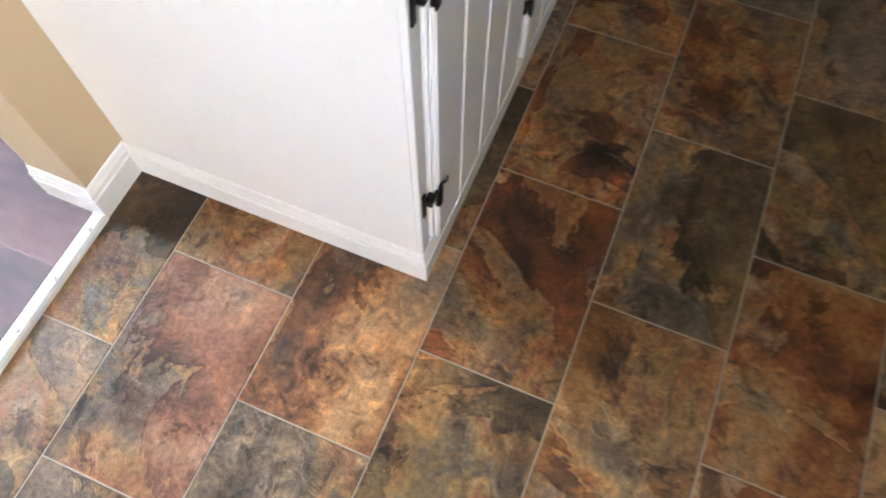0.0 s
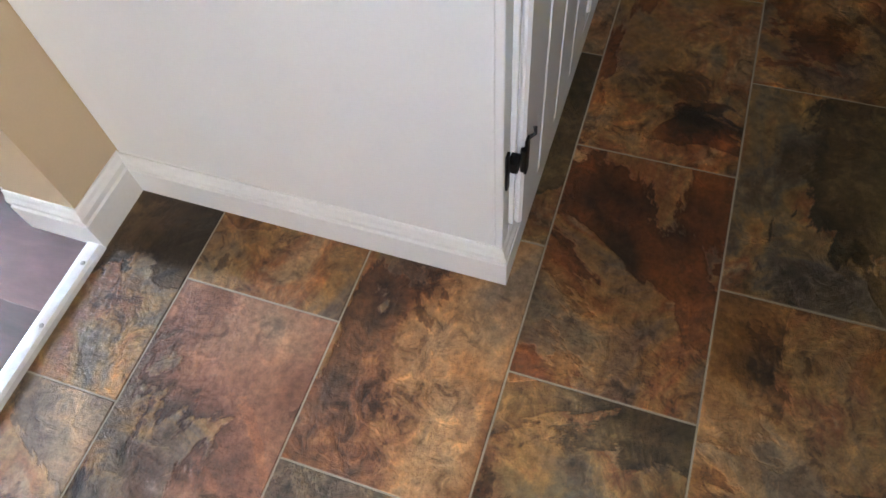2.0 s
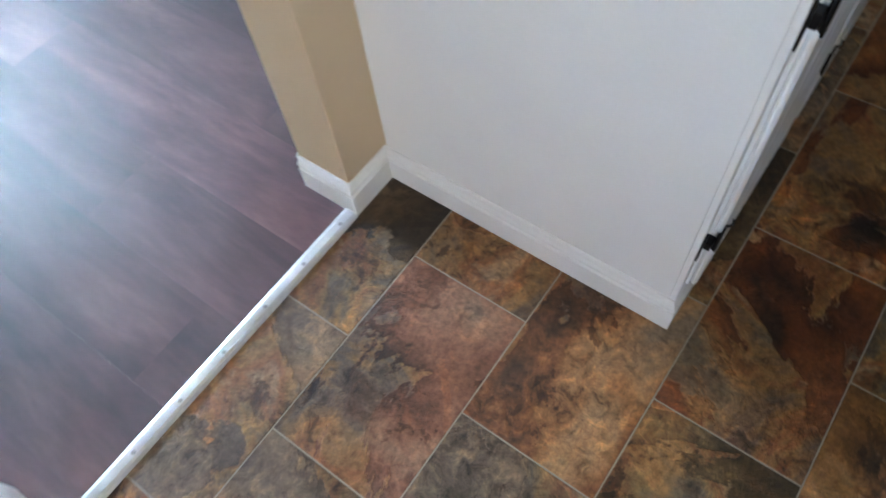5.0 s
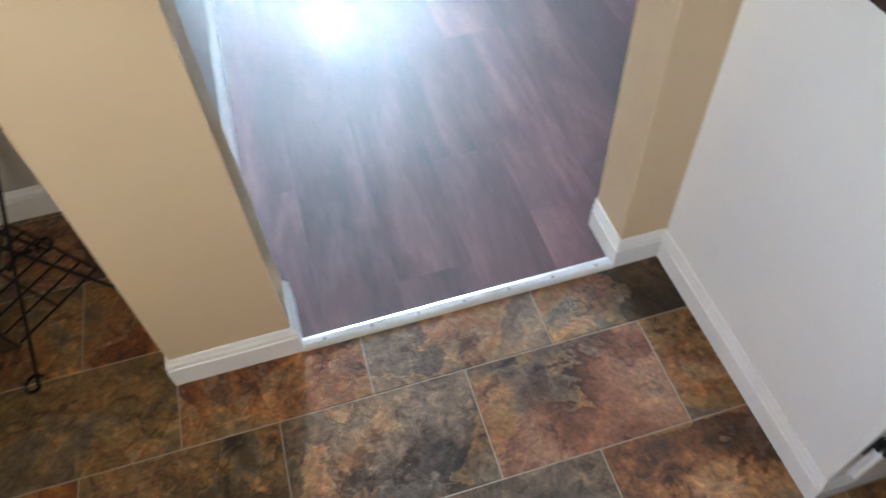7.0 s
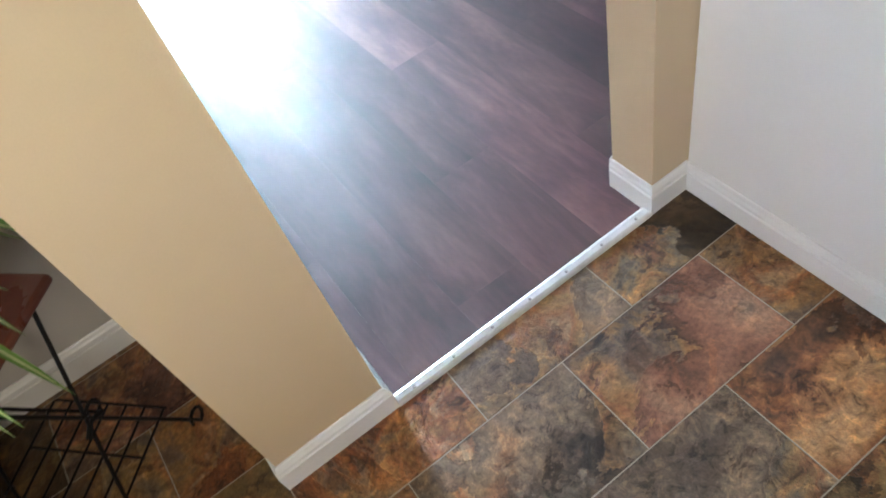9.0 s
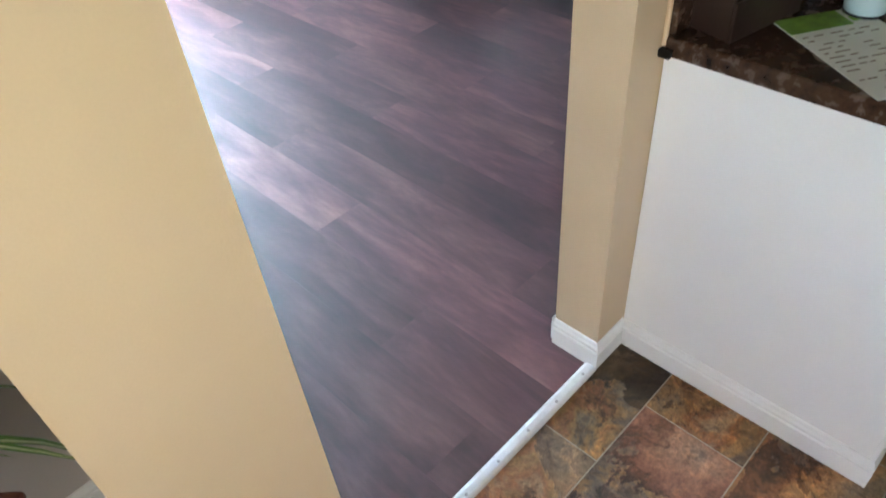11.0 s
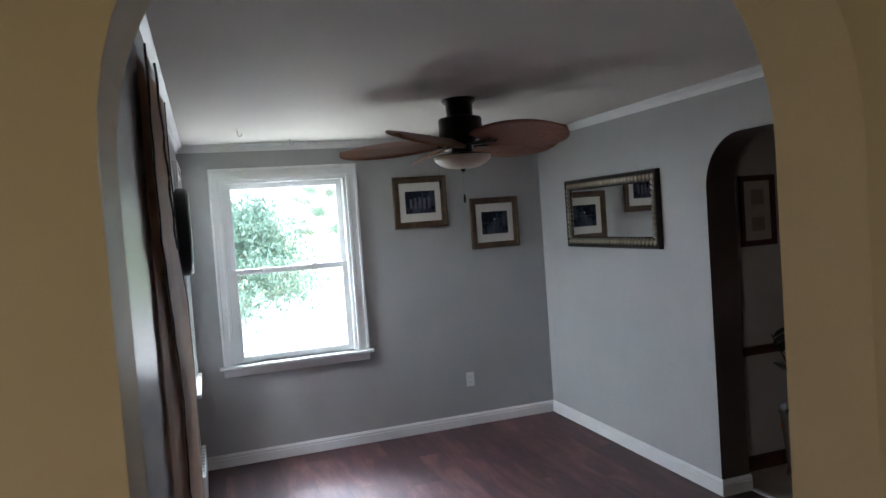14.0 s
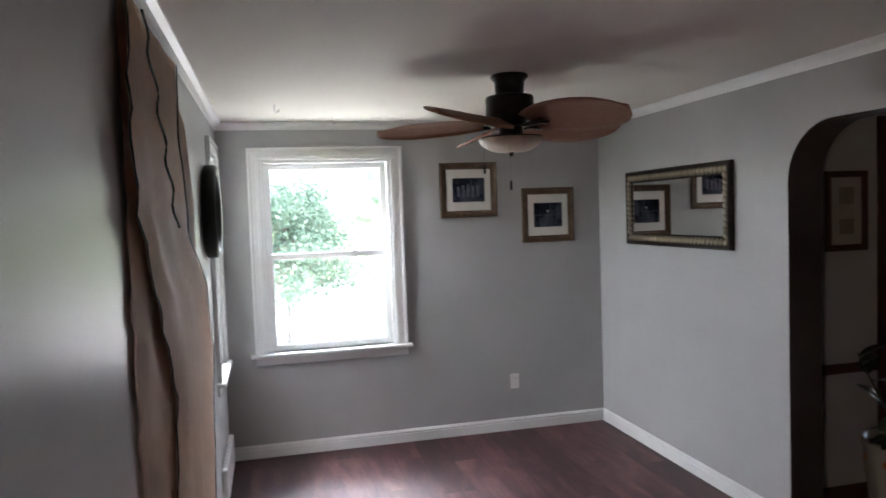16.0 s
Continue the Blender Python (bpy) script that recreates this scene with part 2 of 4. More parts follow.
WICKER = shade("woven_brown_palm", [(0.35, (0.18, 0.070, 0.040)), (0.65, (0.30, 0.128, 0.072))], 30, (0.5, 0.62), 0.3, 160, stretch=(1, 3, 1), fine=0.2, distance=0.003)
FROST = shade("frosted_amber_glass", [(0.35, (0.47, 0.38, 0.29)), (0.65, (0.58, 0.49, 0.39))], 9, (0.3, 0.42), 0.03, 60)
FRAMEWOOD = shade("bronze_gilt_wood", [(0.3, (0.075, 0.046, 0.027)), (0.7, (0.15, 0.092, 0.053))], 20, (0.35, 0.5), 0.2, 90, 0.35, fine=0.15)
MAT_BOARD = plain("cream_mat_board", (0.72, 0.70, 0.64), 0.8, 0, 0.03)
SILVERED = shade("antique_silver_leaf", [(0.35, (0.11, 0.085, 0.055)), (0.6, (0.40, 0.35, 0.26))], 40, (0.25, 0.4), 0.2, 120, 0.8)
KRAFT = shade("brown_suede_cloth", [(0.3, (0.56, 0.36, 0.25)), (0.7, (0.68, 0.47, 0.34))], 3.0, (0.6, 0.75), 0.15, 70, stretch=(1, 1, 0.4), fine=0.08)
SUEDE_BACK = shade("dark_brown_suede", [(0.3, (0.24, 0.125, 0.075)), (0.7, (0.33, 0.18, 0.11))], 4.0, (0.65, 0.8), 0.15, 70, fine=0.1)
CREAM = plain("cream_panel", (0.55, 0.50, 0.40), 0.5)
CARPET = shade("beige_carpet", [(0.3, (0.40, 0.34, 0.26)), (0.7, (0.52, 0.45, 0.36))], 30, (0.9, 1.0), 0.8, 300, fine=0.2)
LEAF = shade("green_leaf", [(0.3, (0.05, 0.13, 0.02)), (0.7, (0.13, 0.25, 0.05))], 9, (0.35, 0.5), 0.1, 60, random_value=0.2)
STRIPE = plain("pale_leaf_stripe", (0.45, 0.52, 0.28), 0.45)
RUBBER_LEAF = shade("dark_rubber_leaf", [(0.3, (0.012, 0.022, 0.012)), (0.7, (0.03, 0.05, 0.025))], 9, (0.25, 0.35), 0.1, 60)
STEM = plain("plant_stem", (0.06, 0.05, 0.025), 0.6)
SOIL = plain("potting_soil", (0.03, 0.02, 0.014), 0.9, 0, 0.4, 60, 0.6)
POT_DARK = plain("dark_brown_pot", (0.035, 0.016, 0.012), 0.3)
CERAMIC = plain("white_glazed_ceramic", (0.40, 0.37, 0.31), 0.25, 0, 0.08, 10)
ORANGE = plain("orange_glaze", (0.55, 0.16, 0.03), 0.35)
GRASS = shade("lawn_grass", [(0.3, (0.20, 0.25, 0.11)), (0.7, (0.30, 0.35, 0.18))], 0.8, (0.8, 0.9), 0.5, 30, fine=0.25)
TREE_LEAF = shade("tree_foliage", [(0.3, (0.125, 0.205, 0.155)), (0.7, (0.20, 0.29, 0.235))], 3, (0.4, 0.55), 0.0, 60, random_value=0.1)
translucent(TREE_LEAF, (0.22, 0.34, 0.24, 1), 0.3)
DRIVE = shade("pale_concrete", [(0.3, (0.50, 0.49, 0.46)), (0.7, (0.62, 0.61, 0.58))], 0.7, (0.7, 0.85), 0.2, 40, fine=0.08)
BARK = plain("tree_bark", (0.28, 0.25, 0.21), 0.9, 0, 0.35, 20, 0.6)
GLASS = glass_mat("window_glass")
JAR_GLASS = plain("frosted_aqua_glass", (0.45, 0.58, 0.60), 0.25, 0, 0.05)
PAPER = plain("white_paper", (0.72, 0.72, 0.68), 0.7, 0, 0.04)
INK = plain("dark_print", (0.03, 0.03, 0.03), 0.6)
GREEN_PRINT = plain("green_print", (0.18, 0.32, 0.05), 0.6, 0, 0.4, 30)
YELLOW = plain("yellow_packaging", (0.75, 0.42, 0.03), 0.35, 0, 0.1)
RED = plain("red_print", (0.5, 0.03, 0.02), 0.4)
BLIND = plain("white_blind_slat", (0.8, 0.8, 0.8), 0.5, 0, 0.03)
translucent(BLIND, (0.85, 0.87, 0.9, 1), 0.5)
BEAM = shade("orange_brown_pine", [(0.3, (0.16, 0.065, 0.025)), (0.7, (0.26, 0.115, 0.045))], 5, (0.35, 0.5), 0.1, 50, stretch=(1, 6, 6), fine=0.12)
NIGHT = shade("dark_blue_print", [(0.35, (0.006, 0.008, 0.014)), (0.55, (0.02, 0.026, 0.045)), (0.7, (0.10, 0.11, 0.16))], 9, (0.25, 0.3), 0.0, 60, stretch=(1, 1, 0.4))
FALL_BLUE = plain("slate_blue_print", (0.115, 0.11, 0.155), 0.3, 0, 0.4, 30)
MOON = plain("pale_print", (0.6, 0.6, 0.62), 0.3)
TAUPE = plain("taupe_print", (0.22, 0.17, 0.13), 0.4)
TAUPE_LIGHT = plain("sand_print", (0.36, 0.29, 0.22), 0.4)
TAUPE_PALE = plain("pinkish_mat_board", (0.40, 0.33, 0.29), 0.8, 0, 0.04)
MIRROR = bpy.data.materials.new("mirror_silver")
MIRROR.use_nodes = True
for key, v in (("Base Color", (0.86, 0.87, 0.86, 1)), ("Metallic", 1.0), ("Roughness", 0.015)):
    MIRROR.node_tree.nodes["Principled BSDF"].inputs[key].default_value = v

# ---- mesh helpers ----


def obj(name, bm, materials, m=None, smooth=False):
    me = bpy.data.meshes.new(name)
    bm.normal_update()
    bm.to_mesh(me)
    bm.free()
    for mt in (materials if isinstance(materials, (list, tuple)) else [materials]):
        me.materials.append(mt)
    if smooth:
        for p in me.polygons:
            p.use_smooth = True
    ob = new(name, me)
    if m is not None:
        ob.matrix_world = m
    return ob


def part(name, bm, material, parent, label="", m=None, smooth=False):
    ob = obj(name, bm, material, None, smooth)
    ob.parent = parent
    if m is not None:
        ob.matrix_basis = m
    if label:
        ob["label"] = label
    return ob


def thing(name, label, category, m=None, group="", kind=""):
    ob = new(name)
    ob.empty_display_size = 0.05
    if m is not None:
        ob.matrix_world = m
    return tagged(ob, label, category, group, kind)


def add_box(bm, x0, y0, z0, x1, y1, z1, bevel=0.0, seg=2):
    g = bmesh.ops.create_cube(bm, size=1.0)
    bmesh.ops.transform(bm, matrix=Matrix.Translation(((x0 + x1) / 2, (y0 + y1) / 2, (z0 + z1) / 2)) @ Matrix.Diagonal((abs(x1 - x0), abs(y1 - y0), abs(z1 - z0), 1)), verts=g["verts"])
    if bevel:
        edges = list({e for v in g["verts"] for e in v.link_edges})
        bmesh.ops.bevel(bm, geom=edges, offset=bevel, segments=seg, profile=0.5, affect="EDGES")
    return bm


def box(x0, y0, z0, x1, y1, z1, bevel=0.0, seg=2):
    return add_box(bmesh.new(), x0, y0, z0, x1, y1, z1, bevel, seg)


def lathe(profile, seg=40, close=True):
    """A turned body from (radius, height) pairs."""
    bm = bmesh.new()
    rings = []
    for r, z in profile:
        rings.append([bm.verts.new((r * math.cos(2 * math.pi * i / seg), r * math.sin(2 * math.pi * i / seg), z)) for i in range(seg)])
    for a, b in zip(rings, rings[1:]):
        for i in range(seg):
            bm.faces.new((a[i], a[(i + 1) % seg], b[(i + 1) % seg], b[i]))
    if close:
        bm.faces.new(rings[0][::-1])
        bm.faces.new(rings[-1])
    return bm


def add_tube(bm, pts, r, seg=8):
    pts = [Vector(p) for p in pts]
    rings = []
    for i, p in enumerate(pts):
        d = (pts[min(i + 1, len(pts) - 1)] - pts[max(i - 1, 0)]).normalized()
        side = d.cross(Vector((0.31, 0.17, 0.94))).normalized()
        up = side.cross(d)
        rad = r[i] if isinstance(r, (list, tuple)) else r
        rings.append([bm.verts.new(p + rad * (math.cos(2 * math.pi * k / seg) * side + math.sin(2 * math.pi * k / seg) * up)) for k in range(seg)])
    for a, b in zip(rings, rings[1:]):
        for k in range(seg):
            bm.faces.new((a[k], a[(k + 1) % seg], b[(k + 1) % seg], b[k]))
    bm.faces.new(rings[0][::-1])
    bm.faces.new(rings[-1])
    return bm


def tube(pts, r, seg=8):
    return add_tube(bmesh.new(), pts, r, seg)


def prism(poly, depth):
    """A flat outline in x, z, extruded along y."""
    bm = bmesh.new()
    a = [bm.verts.new((x, 0, z)) for x, z in poly]
    b = [bm.verts.new((x, depth, z)) for x, z in poly]
    bm.faces.new(a)
    bm.faces.new(b[::-1])
    for i in range(len(a)):
        j = (i + 1) % len(a)
        bm.faces.new((a[j], a[i], b[i], b[j]))
    bmesh.ops.recalc_face_normals(bm, faces=bm.faces)
    return bm


def paint_side(ob, axis, sign, index):
    """Gives the faces that look along one axis another slot."""
    for p in ob.data.polygons:
        if p.normal[axis] * sign > 0.9:
            p.material_index = index


H = 2.44
XW, XR = -0.998, 1.960

# ---- kitchen and dining wall with its rounded opening ----
JL, JR, YK, YD = -0.915, -0.108, 0.012, 0.147


def arch_wall(name, x0, x1, o0, o1, depth, top, radius, materials, m):
    """A wall along x with one opening whose upper corners are rounded."""
    steps = 14
    poly = [(x0, 0), (o0, 0), (o0, top - radius)]
    poly += [(o0 + radius - radius * math.cos(a), top - radius + radius * math.sin(a)) for a in (math.pi / 2 * i / steps for i in range(1, steps + 1))]
    poly += [(o1 - radius + radius * math.sin(a), top - radius + radius * math.cos(a)) for a in (math.pi / 2 * i / steps for i in range(0, steps + 1))]
    poly += [(o1, 0), (x1, 0), (x1, H), (x0, H)]
    ob = obj(name, prism(poly, depth), materials, m)
    return tagged(ob, kind="structure")


wall_dining = arch_wall("wall_dining", -1.187, 2.165, JL, JR, YD - YK, 2.175, 0.33, [TAN, GREY], pose(0, YK, 0))
tagged(wall_dining, "tan painted wall with a round-cornered opening", "wall")
paint_side(wall_dining, 1, 1, 1)

# ---- walls ----


def wall(name, x0, y0, x1, y1, mats, label, openings=(), z1=H, m=None):
    """An upright wall block along its longer side; openings are (from, to, sill, head) along that side."""
    bm = bmesh.new()
    along_x = abs(x1 - x0) > abs(y1 - y0)
    a, b = (x0, x1) if along_x else (y0, y1)
    cuts = sorted(openings)
    spans, cur = [], a
    for s, e, lo, hi in cuts:
        spans += [(cur, s, 0, z1), (s, e, 0, lo), (s, e, hi, z1)]
        cur = e
    spans.append((cur, b, 0, z1))
    for s, e, lo, hi in spans:
        if hi - lo < 0.005 or e - s < 0.005:
            continue
        if along_x:
            add_box(bm, s, y0, lo, e, y1, hi)
        else:
            add_box(bm, x0, s, lo, x1, e, hi)
    bmesh.ops.remove_doubles(bm, verts=bm.verts, dist=0.0005)
    ob = obj(name, bm, mats, m)
    return tagged(ob, label, "wall", kind="structure")


YF = 4.961
FW0, FW1, FWZ0, FWZ1 = -0.697, 0.250, 0.765, 2.168
wall("wall_north", -1.6, YF, 2.165, YF + 0.2, GREY, "grey painted wall with a window", [(FW0, FW1, FWZ0, FWZ1)])
left_m = pose(XW, 0, 0)
LW0, LW1 = 4.215, 4.735
wall("wall_west", -0.189, YD, 0.0, YF, GREY, "glossy grey painted wall with a window", [(LW0, LW1, FWZ0, FWZ1)], m=left_m)
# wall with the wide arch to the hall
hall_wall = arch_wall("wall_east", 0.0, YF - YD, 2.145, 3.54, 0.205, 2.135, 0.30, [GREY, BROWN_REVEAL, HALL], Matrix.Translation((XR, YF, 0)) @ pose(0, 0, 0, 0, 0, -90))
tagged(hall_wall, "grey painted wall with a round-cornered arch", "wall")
# reveal faces are a darker brown than the grey room side and the hall side
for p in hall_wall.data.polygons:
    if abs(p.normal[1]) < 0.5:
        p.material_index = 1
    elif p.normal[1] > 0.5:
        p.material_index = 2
wall("wall_alcove", -2.7, 0.66, -1.19, 0.81, GREIGE, "pale greige painted wall behind the plant stand")
wall("wall_kitchen_west", -2.35, -4.6, -2.2, -0.35, TAN, "tan painted kitchen wall", [(-1.56, -1.04, 0.90, 2.02)])
wall("wall_alcove_west", -2.85, -0.2, -2.7, 0.81, TAN, "tan painted alcove wall")
wall("wall_alcove_south", -2.85, -0.35, -2.02, -0.2, TAN, "tan painted alcove wall")
wall("wall_kitchen_south", -2.35, -4.75, 3.2, -4.6, TAN, "tan painted kitchen wall")
wall("wall_kitchen_east", 3.05, -4.6, 3.2, 0.165, TAN, "tan painted kitchen wall")
HY = 3.03
wall("wall_hall_north", 2.165, HY, 2.75, HY + 0.12, HALL, "pale hall wall with a chair rail")
wall("wall_hall_beyond", 3.56, HY, 5.0, HY + 0.12, HALL, "pale hall wall")
wall("wall_hall_header", 2.75, HY, 3.56, HY + 0.12, HALL, "pale wall over the doorway", [(2.7501, 3.5599, 0, 2.10)])
# the opening is out of view and added only to hold the entry lamp
wall("wall_hall_east", 5.0, 0.165, 5.15, 4.1, HALL, "pale hall wall with an added opening for the entry lamp", [(3.22, 3.78, 1.0, 2.0)])
wall("wall_hall_south", 2.165, 0.165, 5.0, 0.30, HALL, "pale hall wall")
wall("wall_porch", 2.165, 3.9, 5.0, 4.02, HALL, "pale wall round the outer door", [(3.60, 4.48, 0, 2.05)])

bm = bmesh.new()
add_box(bm, -3.0, -4.9, H, 5.3, 5.3, H + 0.2)
tagged(obj("ceiling", bm, CEILING), "white painted ceiling", "ceiling", kind="structure")

# ---- floors ----
floor = obj("floor", box(-2.7, -4.6, -0.1, 3.05, 0.66, -0.0015), GROUT)
tagged(floor, "slate-look tile floor with thin beige joints", "floor", kind="structure")
wood_floor = obj("wood_floor", box(-1.0, 0.665, -0.1, 2.165, YF, -0.0025), WOOD_SUB)
tagged(wood_floor, "dark plum-brown wood laminate floor", "floor", kind="structure")
hall_floor = obj("hall_carpet", box(2.165, 0.30, -0.1, 5.0, 4.0, 0.006), CARPET)
tagged(hall_floor, "beige hall carpet", "carpet", kind="structure")

# ---- trim ----


def base_profile(h, d):
    """A skirting cross-section: flat face, small step and rounded cap."""
    return [(0, 0), (d, 0), (d, h * 0.66), (d * 0.70, h * 0.685), (d * 0.70, h * 0.73), (d * 0.92, h * 0.76), (d * 0.90, h * 0.84), (d * 0.60, h * 0.90), (d * 0.45, h * 0.965), (d * 0.25, h), (0, h)]


def skirting(name, p0, p1, h=0.092, d=0.013, mat=None, label="white painted baseboard", cut0=0.0, cut1=0.0):
    """A skirting from p0 to p1; it stands proud on the left of that way. Cuts are mitres: more length at the front."""
    a, b = Vector((*p0, 0)), Vector((*p1, 0))
    along = (b - a).normalized()
    out = Vector((-along.y, along.x, 0))
    bm = bmesh.new()
    prof = base_profile(h, d)
    ra = [bm.verts.new(a + out * x - along * (cut0 * x) + Vector((0, 0, z))) for x, z in prof]
    rb = [bm.verts.new(b + out * x + along * (cut1 * x) + Vector((0, 0, z))) for x, z in prof]
    for i in range(len(prof)):
        j = (i + 1) % len(prof)
        bm.faces.new((ra[i], ra[j], rb[j], rb[i]))
    bm.faces.new(ra[::-1])
    bm.faces.new(rb)
    bmesh.ops.recalc_face_normals(bm, faces=bm.faces)
    return tagged(obj(name, bm, mat or WHITE), label, "baseboard", kind="structure")


skirting("baseboard", (0.012, YK), (JR, YK), cut0=-1, cut1=1)
skirting("baseboard", (JR, YK), (JR, YD), cut0=1, cut1=0)
skirting("baseboard", (JL, YD), (JL, YK), cut1=1)
skirting("baseboard", (JL, YK), (-1.187, YK), cut0=1, cut1=1)
skirting("baseboard", (-1.187, YK), (-1.187, 0.66), cut0=1)
skirting("baseboard", (-1.2, 0.66), (-2.7, 0.66), 0.1)
skirting("baseboard", (XR, YF), (XW, YF), 0.098, 0.014, cut0=-1, cut1=-1)
skirting("baseboard", (XR, 2.807), (XR, YF), 0.098, 0.014, cut0=1, cut1=-1)
skirting("baseboard", (2.165, 2.807), (XR, 2.807), 0.098, 0.014, cut1=1)
skirting("baseboard", (XW, YF), (XW, YD), 0.098, 0.014, cut0=-1)
skirting("baseboard", (XR, YD), (XR, 1.412), 0.098, 0.014)
skirting("baseboard", (JR, YD), (XR, YD), 0.098, 0.014)
skirting("baseboard", (2.735, HY), (2.165, HY), 0.10, 0.014, HALLWOOD, "dark wood hall baseboard")


def crown(name, p0, p1, s=0.055):
    """A small cove moulding under the ceiling, on the left of the way from p0 to p1."""
    a, b = Vector((*p0, 0)), Vector((*p1, 0))
    along = (b - a).normalized()
    out = Vector((-along.y, along.x, 0))
    prof = [(0, H - s), (0.008, H - s), (0.012, H - s * 0.8), (0.022, H - s * 0.5), (s * 0.75, H - s * 0.25), (s * 0.85, H - 0.01), (s * 0.85, H), (0, H)]
    bm = bmesh.new()
    ra = [bm.verts.new(a + out * x + along * x + Vector((0, 0, z))) for x, z in prof]
    rb = [bm.verts.new(b + out * x - along * x + Vector((0, 0, z))) for x, z in prof]
    for i in range(len(prof)):
        j = (i + 1) % len(prof)
        bm.faces.new((ra[i], ra[j], rb[j], rb[i]))
    bmesh.ops.recalc_face_normals(bm, faces=bm.faces)
    return tagged(obj(name, bm, WHITE), "white crown moulding", "moulding", kind="structure")


crown("trim", (XR, YF), (XW, YF))
crown("trim", (XW, YF), (XW, YD))
crown("trim", (XR, YD), (XR, YF))
crown("trim", (XW, YD), (XR, YD))

# threshold strip with screws
strip = thing("threshold_strip", "white aluminium threshold strip with steel screws", "threshold", pose(0, 0, 0))
bm = prism([(0, 0), (0.004, 0.006), (0.010, 0.009), (0.026, 0.009), (0.034, 0.006), (0.038, 0)], JR - JL - 0.026)
bmesh.ops.transform(bm, matrix=pose(JR - 0.013, -0.003, 0, 0, 0, 90), verts=bm.verts)
part("bar", bm, ALU, strip)
for i in range(7):
    bm = lathe([(0.0042, 0), (0.0042, 0.0012), (0.003, 0.0022), (0.0005, 0.0026)], 12)
    part("screw", bm, STEEL, strip, m=pose(-0.85 + i * 0.115, 0.013, 0.0088))


# ---- windows ----
def window(name, m, w, z0, z1, label, sash_mid):
    """A white double-hung window. Local x runs along the wall, y goes into it; the room is at negative y."""
    win = thing(name, label, "window", m, kind="structure")
    c = 0.09
    for a, b, lo, hi, nm in ((-c, 0, z0, z1, "casing"), (w, w + c, z0, z1, "casing"), (-c, w + c, z1, z1 + c, "casing")):
        bm = bmesh.new()
        add_box(bm, a, -0.016, lo, b, -0.001, hi, 0.003)
        if hi - lo > 0.5:
            inner = b if a < 0 else a
            s = -1 if a < 0 else 1
            add_box(bm, min(inner, inner + s * 0.03), -0.024, lo, max(inner, inner + s * 0.03), -0.016, hi, 0.003)
            outer = a if a < 0 else b
            add_box(bm, min(outer, outer - s * 0.022), -0.030, lo, max(outer, outer - s * 0.022), -0.016, hi + c - 0.022, 0.004)
        else:
            add_box(bm, a + 0.06, -0.024, lo, b - 0.06, -0.016, lo + 0.03, 0.003)
            add_box(bm, a, -0.030, hi - 0.022, b, -0.016, hi, 0.004)
        part(nm, bm, WHITE, win)
    bm = bmesh.new()
    add_box(bm, -c - 0.03, -0.055, z0 - 0.026, w + c + 0.03, 0.06, z0, 0.006)
    part("sill", bm, WHITE, win)
    part("apron", box(-c, -0.018, z0 - 0.085, w + c, -0.001, z0 - 0.026, 0.004), WHITE, win)
    for a, b in ((0, 0.022), (w - 0.022, w)):
        part("jamb", box(a, 0.0, z0, b, 0.19, z1, 0.002), WHITE, win)
    part("head_jamb", box(0.022, 0.0, z1 - 0.022, w - 0.022, 0.19, z1, 0.002), WHITE, win)
    zm = z0 + (z1 - z0) * sash_mid
    for nm, lo, hi, y in (("lower_sash", z0 + 0.0, zm + 0.022, 0.045), ("upper_sash", zm - 0.022, z1 - 0.022, 0.085)):
        bm = bmesh.new()
        r = 0.045
        add_box(bm, 0.022, y, lo, 0.022 + r, y + 0.034, hi, 0.004)
        add_box(bm, w - 0.022 - r, y, lo, w - 0.022, y + 0.034, hi, 0.004)
        add_box(bm, 0.022 + r, y, lo, w - 0.022 - r, y + 0.034, lo + (0.05 if "lower" in nm else 0.04), 0.004)
        add_box(bm, 0.022 + r, y, hi - 0.042, w - 0.022 - r, y + 0.034, hi, 0.004)
        sash = part(nm, bm, WHITE, win)
        pane = part("pane", box(0.022 + r - 0.006, y + 0.014, lo + 0.03, w - 0.022 - r + 0.006, y + 0.018, hi - 0.03), GLASS, sash)
        pane.visible_shadow = False
    for x in (w * 0.3, w * 0.7):
        part("sash_lock", box(x - 0.02, 0.03, zm + 0.022, x + 0.02, 0.06, zm + 0.034, 0.004), WHITE, win)
    return win


window("window_1", pose(FW0, YF, 0), FW1 - FW0, FWZ0, FWZ1, "white double-hung window with a moulded casing and deep sill", 0.4975)
window("window_2", left_m @ pose(0, LW0, 0, 0, 0, 90), LW1 - LW0, FWZ0, FWZ1, "white double-hung side window with a bright sill", 0.4975)

# ---- kitchen cabinets ----


